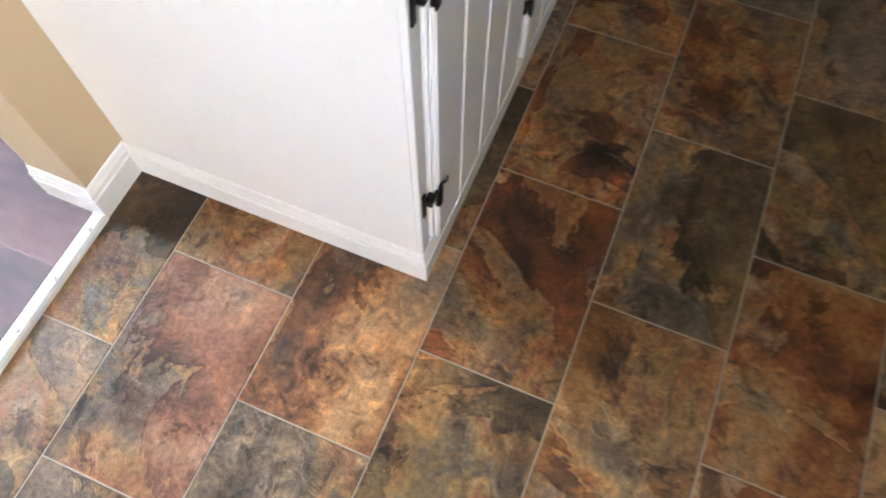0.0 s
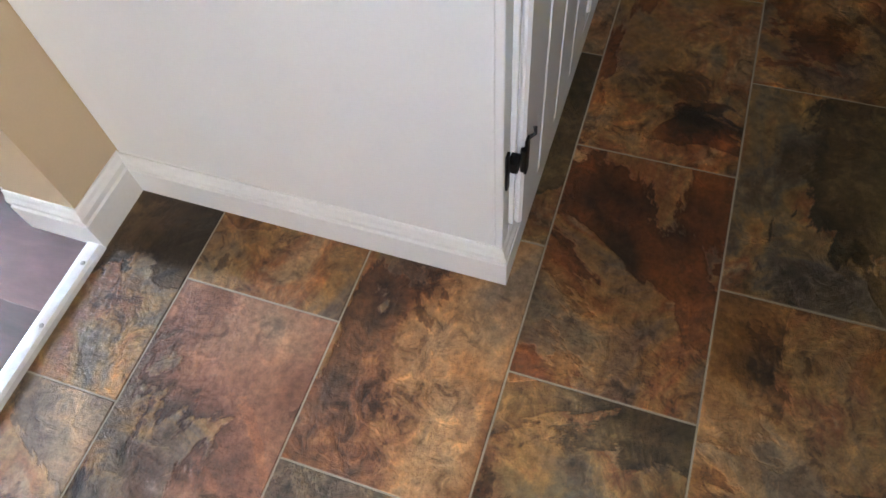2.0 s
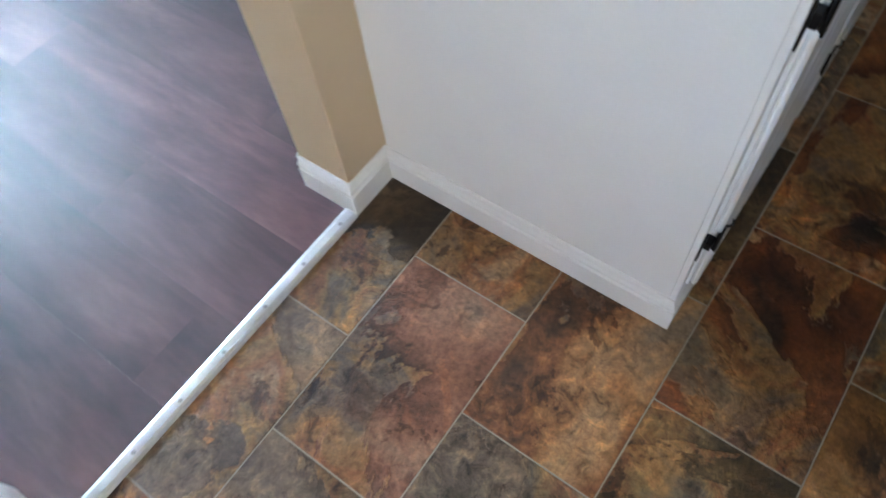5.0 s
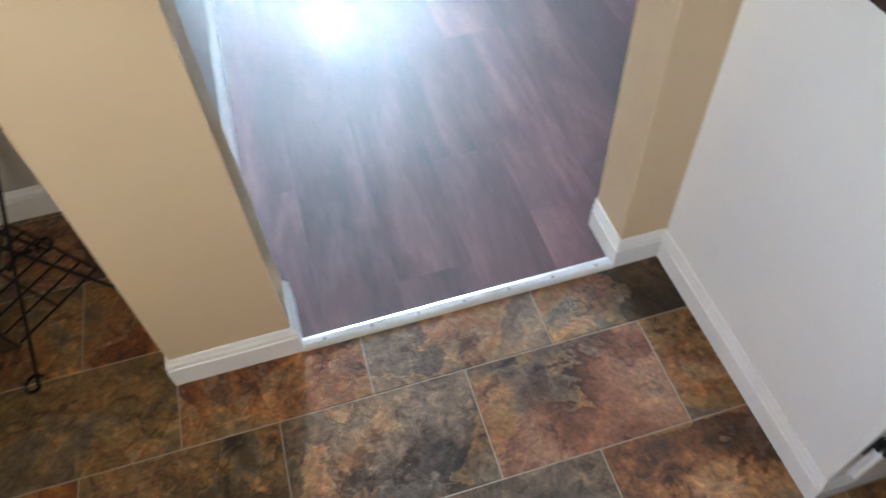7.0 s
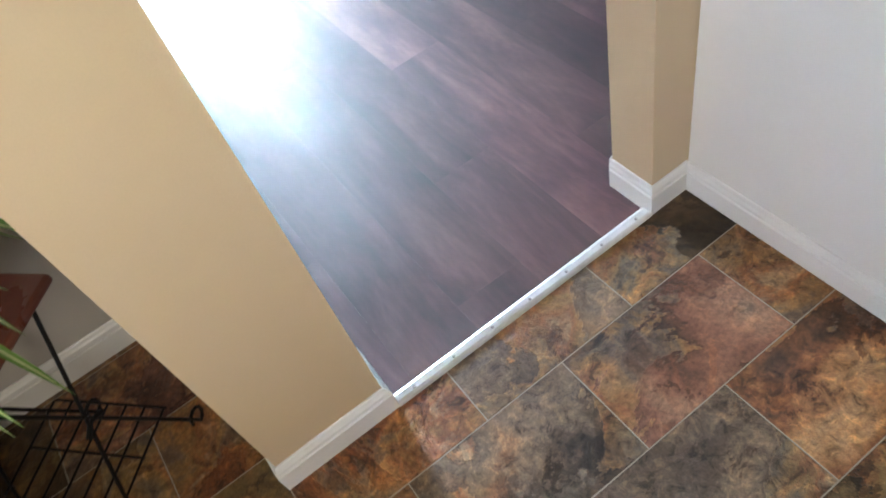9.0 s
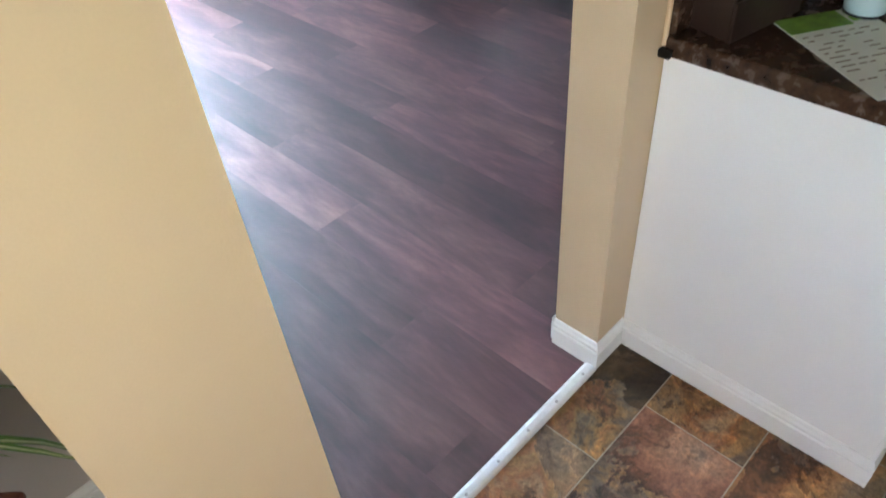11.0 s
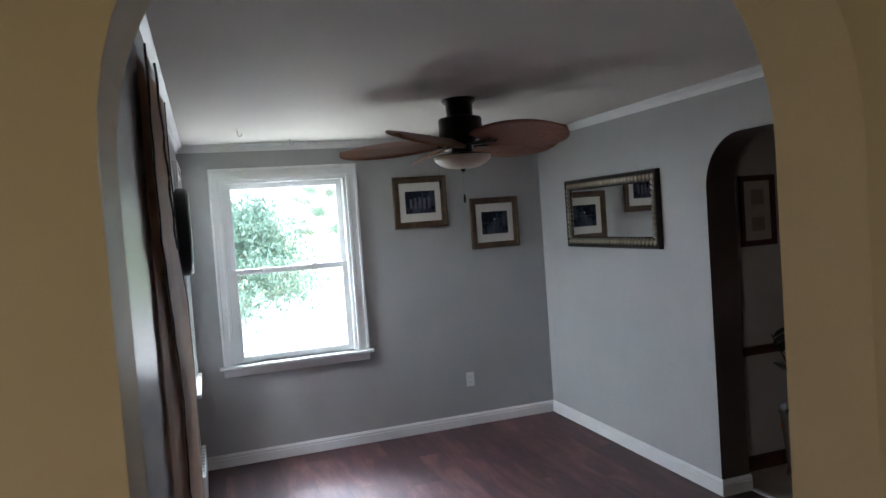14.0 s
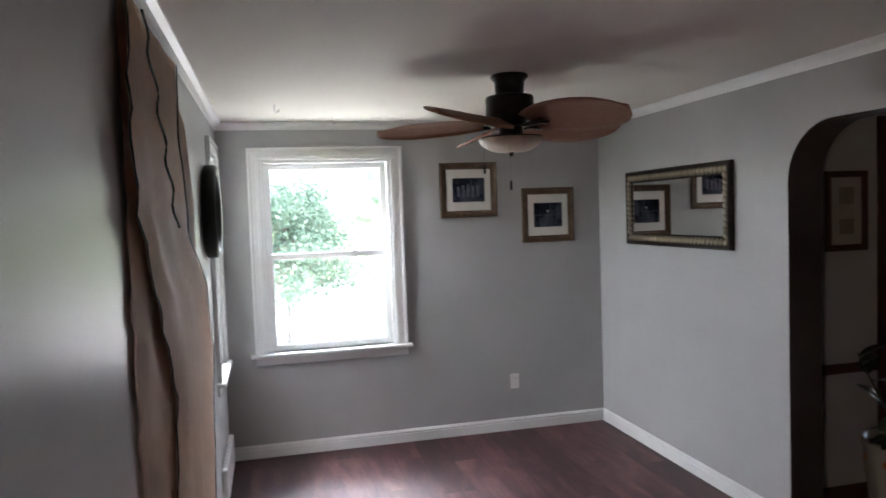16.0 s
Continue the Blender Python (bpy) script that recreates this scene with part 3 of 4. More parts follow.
def base_cabinet(name, x0, x1, label):
    """A painted base unit: carcase, planked door with bevelled boards, black H hinges, knob, baseboard front."""
    cab = thing(name, label, "cabinet", pose(x0, 0, 0), "base cabinets")
    w = x1 - x0
    part("body", box(0.0, -0.628, 0.0, w - 0.001, YK - 0.002, 0.872, 0.002), CABINET, cab)
    part("frame_stile", box(0.0, -0.639, 0.085, 0.030, -0.628, 0.872, 0.002), CABINET, cab)
    door = part("door", box(0.036, -0.6435, 0.098, w - 0.012, -0.628, 0.86, 0.0015), CABINET, cab, "planked white door")
    n = max(3, round((w - 0.05) / 0.092))
    bw = (w - 0.048) / n
    for i in range(n):
        bm = box(0.0365 + i * bw + 0.002, -0.655, 0.0985, 0.0365 + (i + 1) * bw - 0.002, -0.6437, 0.8595, 0.004, 1)
        part("board", bm, CABINET, door)
    for z in (0.255, 0.70):
        bm = bmesh.new()
        add_box(bm, 0.006, -0.6425, z - 0.034, 0.017, -0.6388, z + 0.034, 0.001)
        add_box(bm, 0.017, -0.652, z - 0.010, 0.036, -0.6392, z + 0.010, 0.002)
        add_box(bm, 0.0345, -0.659, z - 0.030, 0.048, -0.6552, z + 0.034, 0.001)
        add_tube(bm, [(0.0335, -0.655, z - 0.02), (0.0335, -0.655, z + 0.022)], 0.004)
        add_tube(bm, [(0.046, -0.657, z + 0.03), (0.052, -0.664, z + 0.034), (0.058, -0.662, z + 0.04)], 0.0025, 6)
        part("hinge", bm, BLACK, door, "black iron H hinge")
    part("knob", lathe([(0.005, 0), (0.006, 0.008), (0.014, 0.014), (0.016, 0.02), (0.010, 0.026), (0.001, 0.027)], 18), BLACK, door, "black iron knob",
         pose(w - 0.05, -0.655, 0.70, 90), True)
    return cab


X0 = 0.012
base_cabinet("base_cabinet", X0, 0.46, "white painted base cabinet with planked door and black hinges")
base_cabinet("base_cabinet", 0.46, 0.92, "white painted base cabinet with planked door and black hinges")
base_cabinet("base_cabinet", 0.92, 1.38, "white painted base cabinet with planked door and black hinges")
base_cabinet("base_cabinet", 1.38, 1.84, "white painted base cabinet with planked door and black hinges")
skirting("baseboard", (X0, -0.636), (X0, YK), 0.088, 0.0125, cut0=1, cut1=-1)
skirting("baseboard", (1.84, -0.636), (X0, -0.636), 0.088, 0.0125, cut1=1)
counter = thing("countertop", "dark brown stone-look countertop with a low backsplash", "countertop")
part("slab", box(-0.004, -0.672, 0.872, 1.86, YK - 0.001, 0.912, 0.006), COUNTER, counter)
part("backsplash", box(0.004, -0.010, 0.912, 1.86, YK - 0.001, 1.01, 0.004), COUNTER, counter)
part("end_bracket", box(-0.018, -0.016, 0.874, -0.004, 0.010, 0.892, 0.003), BLACK, counter, "small black bracket")
part("trim_strip", box(-0.006, 0.001, 0.893, 0.003, YK - 0.001, 1.222, 0.003), TAN, counter, "cream painted corner strip")
uppers = thing("wall_cabinet", "white painted wall cabinet over the counter", "cabinet")
part("body", box(0.004, -0.31, 1.222, 1.84, YK - 0.002, 2.15, 0.002), CABINET, uppers)
for i in range(4):
    d = part("door", box(0.01 + i * 0.4575, -0.328, 1.232, 0.455 + i * 0.4575, -0.31, 2.14, 0.003), CABINET, uppers)
    part("knob", lathe([(0.005, 0), (0.006, 0.008), (0.014, 0.014), (0.016, 0.02), (0.001, 0.026)], 16), BLACK, d, "black iron knob", pose(0.43 + i * 0.4575, -0.328, 1.285, 90), True)
for i in range(3):
    hk = thing("cup_hook", "small black cup hook under the wall cabinet", "hook", pose(0.06 + i * 0.09, -0.24, 1.222), "cup hooks")
    part("wire", tube([(0, 0, 0), (0, 0, -0.02), (0.012, 0, -0.034), (0.024, 0, -0.024), (0.022, 0, -0.012)], 0.003), BLACK, hk)

# ---- things on the counter ----
CZ = 0.912
caddy = thing("wooden_caddy", "dark wooden letter caddy with cards standing in it", "caddy", pose(0.145, -0.075, CZ, 0, 0, -12))
for a in ((-0.10, -0.05, 0, 0.10, -0.042, 0.075), (-0.10, 0.042, 0, 0.10, 0.05, 0.13), (-0.10, -0.042, 0, -0.092, 0.042, 0.10), (0.092, -0.042, 0, 0.10, 0.042, 0.10), (-0.092, -0.042, 0, 0.092, 0.042, 0.008), (-0.004, -0.042, 0.008, 0.004, 0.042, 0.085)):
    part("board", box(*a, 0.0015), CADDY_WOOD, caddy)
card = thing("card", "white printed card standing in the caddy", "card", pose(0.23, -0.085, CZ + 0.012, -14, 0, -20))
part("sheet", box(-0.045, -0.0008, 0, 0.045, 0.0008, 0.15), PAPER, card)
part("print", box(-0.018, -0.0014, 0.11, 0.012, -0.0009, 0.128), INK, card)
part("band", box(-0.045, -0.0014, 0.03, 0.045, -0.0009, 0.065), GREEN_PRINT, card)
part("band", box(-0.045, -0.0014, 0.012, -0.005, -0.0009, 0.029), YELLOW, card)
knife = thing("letter_opener", "black handled opener with a steel edge", "tool", pose(0.10, -0.035, CZ + 0.012, -8, 6, 10))
part("handle", tube([(0, 0, 0), (0.004, 0, 0.09), (0, 0, 0.19)], [0.014, 0.018, 0.011], 12), BLACK, knife)
part("edge", tube([(0.019, 0, 0.01), (0.021, 0, 0.09), (0.014, 0, 0.18)], 0.002, 6), STEEL, knife)
bottle = thing("sauce_bottle", "small dark bottle with a black cap and amber sleeve", "bottle", pose(0.075, -0.042, CZ + 0.009))
part("glass", lathe([(0.016, 0), (0.018, 0.01), (0.018, 0.10), (0.008, 0.13), (0.008, 0.15)], 20), POT_DARK, bottle, smooth=True)
part("cap", lathe([(0.010, 0.15), (0.010, 0.17), (0.006, 0.173)], 16), BLACK, bottle)
part("label_band", lathe([(0.0186, 0.05), (0.0186, 0.09)], 20, False), YELLOW, bottle)
mat_sheet = thing("place_mat", "white paper mat with green print and rows of text", "paper mat", pose(0.155, -0.30, CZ, 0, 0, -33))
part("sheet", box(-0.09, -0.15, 0, 0.09, 0.15, 0.0012), PAPER, mat_sheet)
part("leaf_print", box(-0.09, 0.09, 0.0013, 0.04, 0.15, 0.0017), GREEN_PRINT, mat_sheet)
rnd = random.Random(21)
for r in range(13):
    x = -0.078
    while x < 0.06:
        wd = rnd.uniform(0.008, 0.03)
        if rnd.random() < 0.7:
            part("text_bar", box(x, 0.070 - r * 0.016, 0.0013, min(x + wd, 0.078), 0.0735 - r * 0.016, 0.0017), TAUPE, mat_sheet)
        x += wd + rnd.uniform(0.005, 0.016)
for x, y, w2, d2 in ((0.045, 0.10, 0.030, 0.018), (0.048, 0.125, 0.024, 0.012), (-0.02, -0.145, 0.09, 0.010)):
    part("leaf_print", box(x, y, 0.0013, x + w2, y + d2, 0.0017), GREEN_PRINT, mat_sheet)
jar = thing("glass_jar", "frosted aqua glass jar", "jar", pose(0.30, -0.24, CZ))
part("body", lathe([(0.030, 0), (0.038, 0.006), (0.042, 0.03), (0.041, 0.07), (0.037, 0.082), (0.034, 0.082), (0.037, 0.06), (0.036, 0.012)], 32), JAR_GLASS, jar, smooth=True)
part("base_ring", lathe([(0.040, 0), (0.040, 0.004), (0.036, 0.006)], 32), BLACK, jar)
pack = thing("snack_bag", "yellow snack bag with a red print band", "bag", pose(0.42, -0.30, CZ, -6, 0, -25))
bm = bmesh.new()
bmesh.ops.create_grid(bm, x_segments=10, y_segments=12, size=0.5)
for v in bm.verts:
    u, w2 = v.co.x * 2, v.co.y * 2
    v.co = Vector((u * 0.06 * (1 - 0.08 * abs(w2) ** 3), -0.028 * (1 - u * u) * (1 - w2 ** 4) + 0.002 * math.sin(9 * u + 7 * w2), 0.08 + w2 * 0.08))
g = bmesh.ops.extrude_face_region(bm, geom=bm.faces[:])
for v in [e for e in g["geom"] if isinstance(e, bmesh.types.BMVert)]:
    v.co.y = 0.028 * (1 - (v.co.x / 0.06) ** 2) * max(0, 1 - ((v.co.z - 0.08) / 0.08) ** 4) + 0.002
bmesh.ops.recalc_face_normals(bm, faces=bm.faces)
part("pouch", bm, YELLOW, pack, smooth=True)
part("print_band", box(-0.04, -0.0325, 0.05, 0.04, -0.0305, 0.066), RED, pack)
part("print_band", box(-0.035, -0.0325, 0.10, 0.03, -0.0305, 0.108), INK, pack)

kettle = thing("kettle", "rounded black enamel kettle with a bail handle", "kettle", pose(0.43, -0.10, CZ))
part("body", lathe([(0.078, 0), (0.088, 0.008), (0.095, 0.05), (0.085, 0.10), (0.055, 0.135), (0.035, 0.14)], 36), BLACK, kettle, smooth=True)
part("lid", lathe([(0.040, 0.139), (0.036, 0.15), (0.010, 0.155), (0.012, 0.172), (0.002, 0.176)], 24), BLACK, kettle, smooth=True)
part("spout", tube([(-0.08, 0, 0.06), (-0.115, 0, 0.09), (-0.13, 0, 0.125)], [0.02, 0.014, 0.011], 12), BLACK, kettle, smooth=True)
part("handle", tube([(-0.06, 0, 0.12), (-0.055, 0, 0.19), (0.0, 0, 0.22), (0.055, 0, 0.19), (0.06, 0, 0.12)], 0.007, 10), BLACK, kettle, smooth=True)
canister = thing("coffee_can", "yellow coffee can with a dark printed band", "can", pose(0.33, -0.055, CZ))
part("body", lathe([(0.050, 0), (0.052, 0.003), (0.052, 0.14), (0.050, 0.143)], 36), YELLOW, canister)
part("lid", lathe([(0.053, 0.143), (0.054, 0.146), (0.053, 0.156), (0.045, 0.158)], 36), BLACK, canister)
part("band", lathe([(0.0526, 0.05), (0.0526, 0.075)], 36, False), RED, canister)

# ---- plant stand and cabinet in the alcove ----
stand = thing("plant_stand", "folding black wire plant stand with a square mahogany top", "plant stand", pose(-1.505, 0.295, 0, 0, 0, 45))
ST, s = 0.60, 0.162
part("top", box(-s, -s, ST - 0.02, s, s, ST, 0.006), MAHOGANY, stand, "polished mahogany top")
for sx, sy, ex in ((-1, -1, 1), (1, -1, -1), (-1, 1, 1), (1, 1, -1)):
    foot = (sx * 0.148, sy * 0.148, 0.012)
    head = (ex * 0.10, sy * 0.148, ST - 0.02)
    mid = tuple((a + b) / 2 for a, b in zip(foot, head))
    curl = [(sx * (0.148 + 0.022 * math.sin(a)), sy * 0.148, 0.028 - 0.022 * math.cos(a)) for a in [i * 0.6 for i in range(9)]]
    part("leg", tube([head, mid, (foot[0], foot[1], 0.006)] + curl, 0.0045), BLACK, stand)
for y in (-0.148, 0.148):
    part("knot", tube([(-0.03, y, ST * 0.53), (0, y, ST * 0.56), (0.03, y, ST * 0.53)], 0.006), BLACK, stand)
for k in range(7):
    y = -0.148 + k * 0.0493
    part("rack_bar", tube([(-0.11, y, 0.15), (0.11, y, 0.15)], 0.0028, 6), BLACK, stand)
for x in (-0.115, 0.0, 0.115):
    part("rack_rail", tube([(x, -0.148, 0.145), (x, 0.148, 0.145)], 0.0036, 6), BLACK, stand)


def leaf_blade(length, width, rise, droop, fold, turns=10):
    """A strap leaf that arches out along x, folded along its middle."""
    bm = bmesh.new()
    rows = []
    for i in range(turns + 1):
        t = i / turns
        x = length * t * (1 - 0.18 * t * t)
        z = rise * math.sin(min(1, t * 1.25) * math.pi * 0.55) - droop * t ** 2.4
        w = width * (1 - t) ** 0.55 * min(1, 0.45 + t * 3)
        rows.append([bm.verts.new((x, s2 * w, z + abs(s2) * fold * w)) for s2 in (-1, -0.3, 0.3, 1)])
    for i in range(turns):
        for k in range(3):
            f = bm.faces.new((rows[i][k], rows[i][k + 1], rows[i + 1][k + 1], rows[i + 1][k]))
            f.material_index = 1 if k == 1 else 0
            f.smooth = True
    return bm


plant = thing("spider_plant", "spider plant with striped arching leaves in a dark pot", "plant", pose(-1.505, 0.295, ST))
part("pot", lathe([(0.055, 0), (0.062, 0.004), (0.085, 0.12), (0.092, 0.125), (0.092, 0.145), (0.082, 0.145), (0.078, 0.125), (0.06, 0.02)], 36), POT_DARK, plant, "dark brown glazed pot", smooth=True)
part("saucer", lathe([(0.075, -0.0), (0.095, 0.012), (0.098, 0.012), (0.08, 0.0)], 36), JAR_GLASS, plant, "clear saucer")
part("soil", lathe([(0.001, 0.12), (0.077, 0.121), (0.077, 0.124), (0.001, 0.126)], 24), SOIL, plant)
rnd = random.Random(4)
for i in range(34):
    a = i * 2.399 + rnd.uniform(-0.2, 0.2)
    bm = leaf_blade(rnd.uniform(0.24, 0.42), rnd.uniform(0.015, 0.023), rnd.uniform(0.08, 0.22), rnd.uniform(0.16, 0.36), 0.5)
    part("leaf", bm, [LEAF, STRIPE], plant, m=pose(0.03 * math.cos(a), 0.03 * math.sin(a), 0.12, 0, rnd.uniform(-25, 5), math.degrees(a)))

side_cab = thing("side_cabinet", "mahogany cabinet with a cream front panel", "cabinet", pose(-2.45, 0.25, 0))
part("body", box(0.0, 0.012, 0.0, 0.655, 0.395, 0.95, 0.004), MAHOGANY, side_cab)
part("plinth", box(0.0, 0.0, 0.0, 0.655, 0.012, 0.14, 0.003), MAHOGANY, side_cab)
part("frame_stile", box(0.625, 0.0, 0.14, 0.655, 0.012, 0.95, 0.003), MAHOGANY, side_cab)
part("frame_stile", box(0.0, 0.0, 0.14, 0.03, 0.012, 0.95, 0.003), MAHOGANY, side_cab)
part("front_panel", box(0.03, 0.004, 0.14, 0.625, 0.012, 0.92, 0.001), CREAM, side_cab, "cream front panel")
part("top", box(-0.01, -0.012, 0.95, 0.668, 0.398, 0.975, 0.006), MAHOGANY, side_cab)

# ---- ceiling fan ----
fan = thing("ceiling_fan", "bronze ceiling fan with five woven leaf blades and bowl light", "ceiling fan", pose(0.582, 3.165, H))
part("canopy", lathe([(0.095, 0), (0.098, -0.012), (0.090, -0.022), (0.078, -0.035), (0.074, -0.095), (0.080, -0.10)], 40), BRONZE, fan, smooth=True)
part("motor", lathe([(0.075, -0.098), (0.118, -0.108), (0.124, -0.12), (0.124, -0.205), (0.116, -0.222), (0.085, -0.235), (0.085, -0.255), (0.06, -0.262)], 44), BRONZE, fan, smooth=True)
part("light_collar", lathe([(0.06, -0.26), (0.062, -0.30), (0.09, -0.308), (0.160, -0.316), (0.164, -0.322), (0.13, -0.324)], 44), BRONZE, fan, smooth=True)
part("bowl", lathe([(0.160, -0.322), (0.165, -0.328), (0.156, -0.348), (0.130, -0.369), (0.096, -0.386), (0.04, -0.394), (0.006, -0.396)], 44), FROST, fan, "frosted amber glass bowl", smooth=True)
part("finial", lathe([(0.018, -0.390), (0.020, -0.395), (0.010, -0.400), (0.014, -0.406), (0.004, -0.414), (0.0005, -0.416)], 20), BRONZE, fan, smooth=True)
for dx, dy, ln in ((-0.158, -0.040, 0.125), (-0.050, -0.126, 0.213)):
    ch = part("pull_chain", tube([(dx, dy, -0.33), (dx, dy, -0.33 - ln)], 0.0004, 6), BRONZE, fan)
    part("pull_knob", lathe([(0.001, 0), (0.006, -0.006), (0.0065, -0.045), (0.001, -0.05)], 12), BLACK, ch, m=pose(dx, dy, -0.33 - ln))


def leaf_plate():
    """A broad oval blade with a raised midrib, thin but solid, reaching out along x."""
    bm = bmesh.new()
    n, rows = 22, []
    for i in range(n + 1):
        t = i / n
        t = 0.5 - 0.5 * math.cos(math.pi * t)
        x = 0.135 + 0.575 * t
        w = 0.170 * math.sqrt(max(0.0, 1 - (2 * (0.09 + 0.91 * t) - 1) ** 2)) * (0.90 + 0.20 * t) + 0.001
        rows.append([(x, u * w, 0.010 * (1 - u * u) - 0.012 * t) for u in (-1, -0.75, -0.4, -0.06, 0.06, 0.4, 0.75, 1)])
    top = [[bm.verts.new((x, y, z + 0.004 + (0.004 if abs(y) < 0.012 else 0))) for x, y, z in r] for r in rows]
    bot = [[bm.verts.new((x, y, z - 0.004)) for x, y, z in r] for r in rows]
    for i in range(n):
        for k in range(7):
            bm.faces.new((top[i][k], top[i + 1][k], top[i + 1][k + 1], top[i][k + 1]))
            bm.faces.new((bot[i][k], bot[i][k + 1], bot[i + 1][k + 1], bot[i + 1][k]))
        bm.faces.new((top[i][0], bot[i][0], bot[i + 1][0], top[i + 1][0]))
        bm.faces.new((top[i][7], top[i + 1][7], bot[i + 1][7], bot[i][7]))
    for k in range(7):
        bm.faces.new((top[0][k], top[0][k + 1], bot[0][k + 1], bot[0][k]))
        bm.faces.new((top[n][k], bot[n][k], bot[n][k + 1], top[n][k + 1]))
    bmesh.ops.recalc_face_normals(bm, faces=bm.faces)
    return bm


# the blades' headings from above; view heading is about 12 degrees right of ahead
for ang in (-146, -77, -11, 64, 141):
    heading = 90 - 11.6 - ang
    arm = bmesh.new()
    add_box(arm, 0.10, -0.030, -0.250, 0.235, 0.030, -0.238, 0.004)
    add_tube(arm, [(0.11, -0.018, -0.240), (0.17, -0.034, -0.236), (0.24, -0.030, -0.232)], 0.006)
    add_tube(arm, [(0.11, 0.018, -0.240), (0.17, 0.034, -0.236), (0.24, 0.030, -0.232)], 0.006)
    iron = part("blade_iron", arm, BRONZE, fan, m=pose(0, 0, -0.022, 0, 0, heading))
    bl = part("blade", leaf_plate(), WICKER, iron, "woven brown leaf-shaped blade", pose(0, 0, -0.228, -20, 0, 0), True)

for x, y in ((-0.587, 4.17), (-0.19, 4.70)):
    hook = thing("ceiling_hook", "small steel hook in the ceiling", "hook", pose(x, y, H), "ceiling hooks")
    part("plate", lathe([(0.012, 0), (0.012, -0.003), (0.004, -0.005)], 16), WHITE, hook)
    part("wire", tube([(0, 0, -0.004), (0, 0, -0.03), (0.012, 0, -0.045), (0.026, 0, -0.036), (0.026, 0, -0.024)], 0.0028, 8), STEEL, hook)


# ---- pictures and mirror ----
def rail_frame(parent, w, h, fw, depth, mat, label=""):
    """Four mitred rails round a w by h outside; local x across, z up, the wall behind at y = 0, the front at -depth."""
    prof = [(0, 0), (0, -depth * 0.75), (fw * 0.12, -depth), (fw * 0.35, -depth * 0.92), (fw * 0.5, -depth * 0.62), (fw * 0.8, -depth * 0.7), (fw * 0.92, -depth * 0.5), (fw, -depth * 0.45), (fw, 0)]
    for side in range(4):
        L = w if side % 2 == 0 else h
        D = h if side % 2 == 0 else w
        bm = bmesh.new()
        ra = [bm.verts.new((-L / 2 + x, y, -D / 2 + x)) for x, y in prof]
        rb = [bm.verts.new((L / 2 - x, y, -D / 2 + x)) for x, y in prof]
        for i in range(len(prof)):
            j = (i + 1) % len(prof)
            bm.faces.new((ra[i], ra[j], rb[j], rb[i]))
        bmesh.ops.recalc_face_normals(bm, faces=bm.faces)
        part("frame_rail", bm, mat, parent, label, pose(0, 0, 0, 0, 90 * side, 0))


def picture(m, w, h, fw, mat, label, mat_w, art, group="", board=None):
    p = thing("framed_picture", label, "picture", m, group)
    rail_frame(p, w, h, fw, 0.026, mat)
    part("backing", box(-w / 2 + 0.01, -0.007, -h / 2 + 0.01, w / 2 - 0.01, -0.001, h / 2 - 0.01), DARKWOOD, p)
    iw, ih = w / 2 - fw + 0.002, h / 2 - fw + 0.002
    part("mat_board", box(-iw, -0.010, -ih, iw, -0.0075, ih), board or MAT_BOARD, p, "pale mat board")
    art(p, iw - mat_w * 0.82, ih - mat_w * 1.12)
    return p


def night_art(p, a, b):
    pr = part("print", box(-a, -0.0118, -b, a, -0.0102, b), NIGHT, p, "dark night seascape print")
    part("moon", lathe([(0.007, 0), (0.007, 0.0006)], 16), MOON, pr, m=pose(0.0, -0.0119, b * 0.3, 90))
    part("horizon", box(-a * 0.95, -0.0125, -0.003, a * 0.95, -0.0119, 0.000), FALL_BLUE, pr)


def falls_art(p, a, b):
    pr = part("print", box(-a, -0.0118, -b, a, -0.0102, b), NIGHT, p, "dark blue waterfall print")
    for k in range(5):
        x = -a * 0.72 + k * a * 0.30
        part("water_streak", box(x, -0.0125, -b * (0.55 + 0.08 * (k % 2)), x + a * 0.17, -0.0119, b * (0.3 + 0.1 * (k % 3))), FALL_BLUE, pr)


def squares_art(p, a, b):
    pr = part("print", box(-a, -0.0118, -b, a, -0.0102, b), TAUPE_PALE, p)
    for z, hz, mt in ((0.60, 0.34, TAUPE), (-0.02, 0.26, TAUPE_LIGHT), (-0.60, 0.30, TAUPE)):
        part("colour_field", box(-a * 0.74, -0.0125, (z - hz) * b, a * 0.74, -0.0119, (z + hz) * b), mt, pr)


picture(pose(0.858, YF - 0.001, 1.916), 0.458, 0.422, 0.052, FRAMEWOOD, "bronze framed waterfall print on the grey wall", 0.062, falls_art, "pictures on the grey wall")
picture(pose(1.508, YF - 0.001, 1.703), 0.440, 0.430, 0.052, FRAMEWOOD, "bronze framed moonlit sea print on the grey wall", 0.062, night_art, "pictures on the grey wall")
picture(pose(2.515, HY - 0.001, 1.678), 0.275, 0.45, 0.036, HALLWOOD, "dark framed print of taupe squares in the hall", 0.042, squares_art, "", TAUPE_PALE)

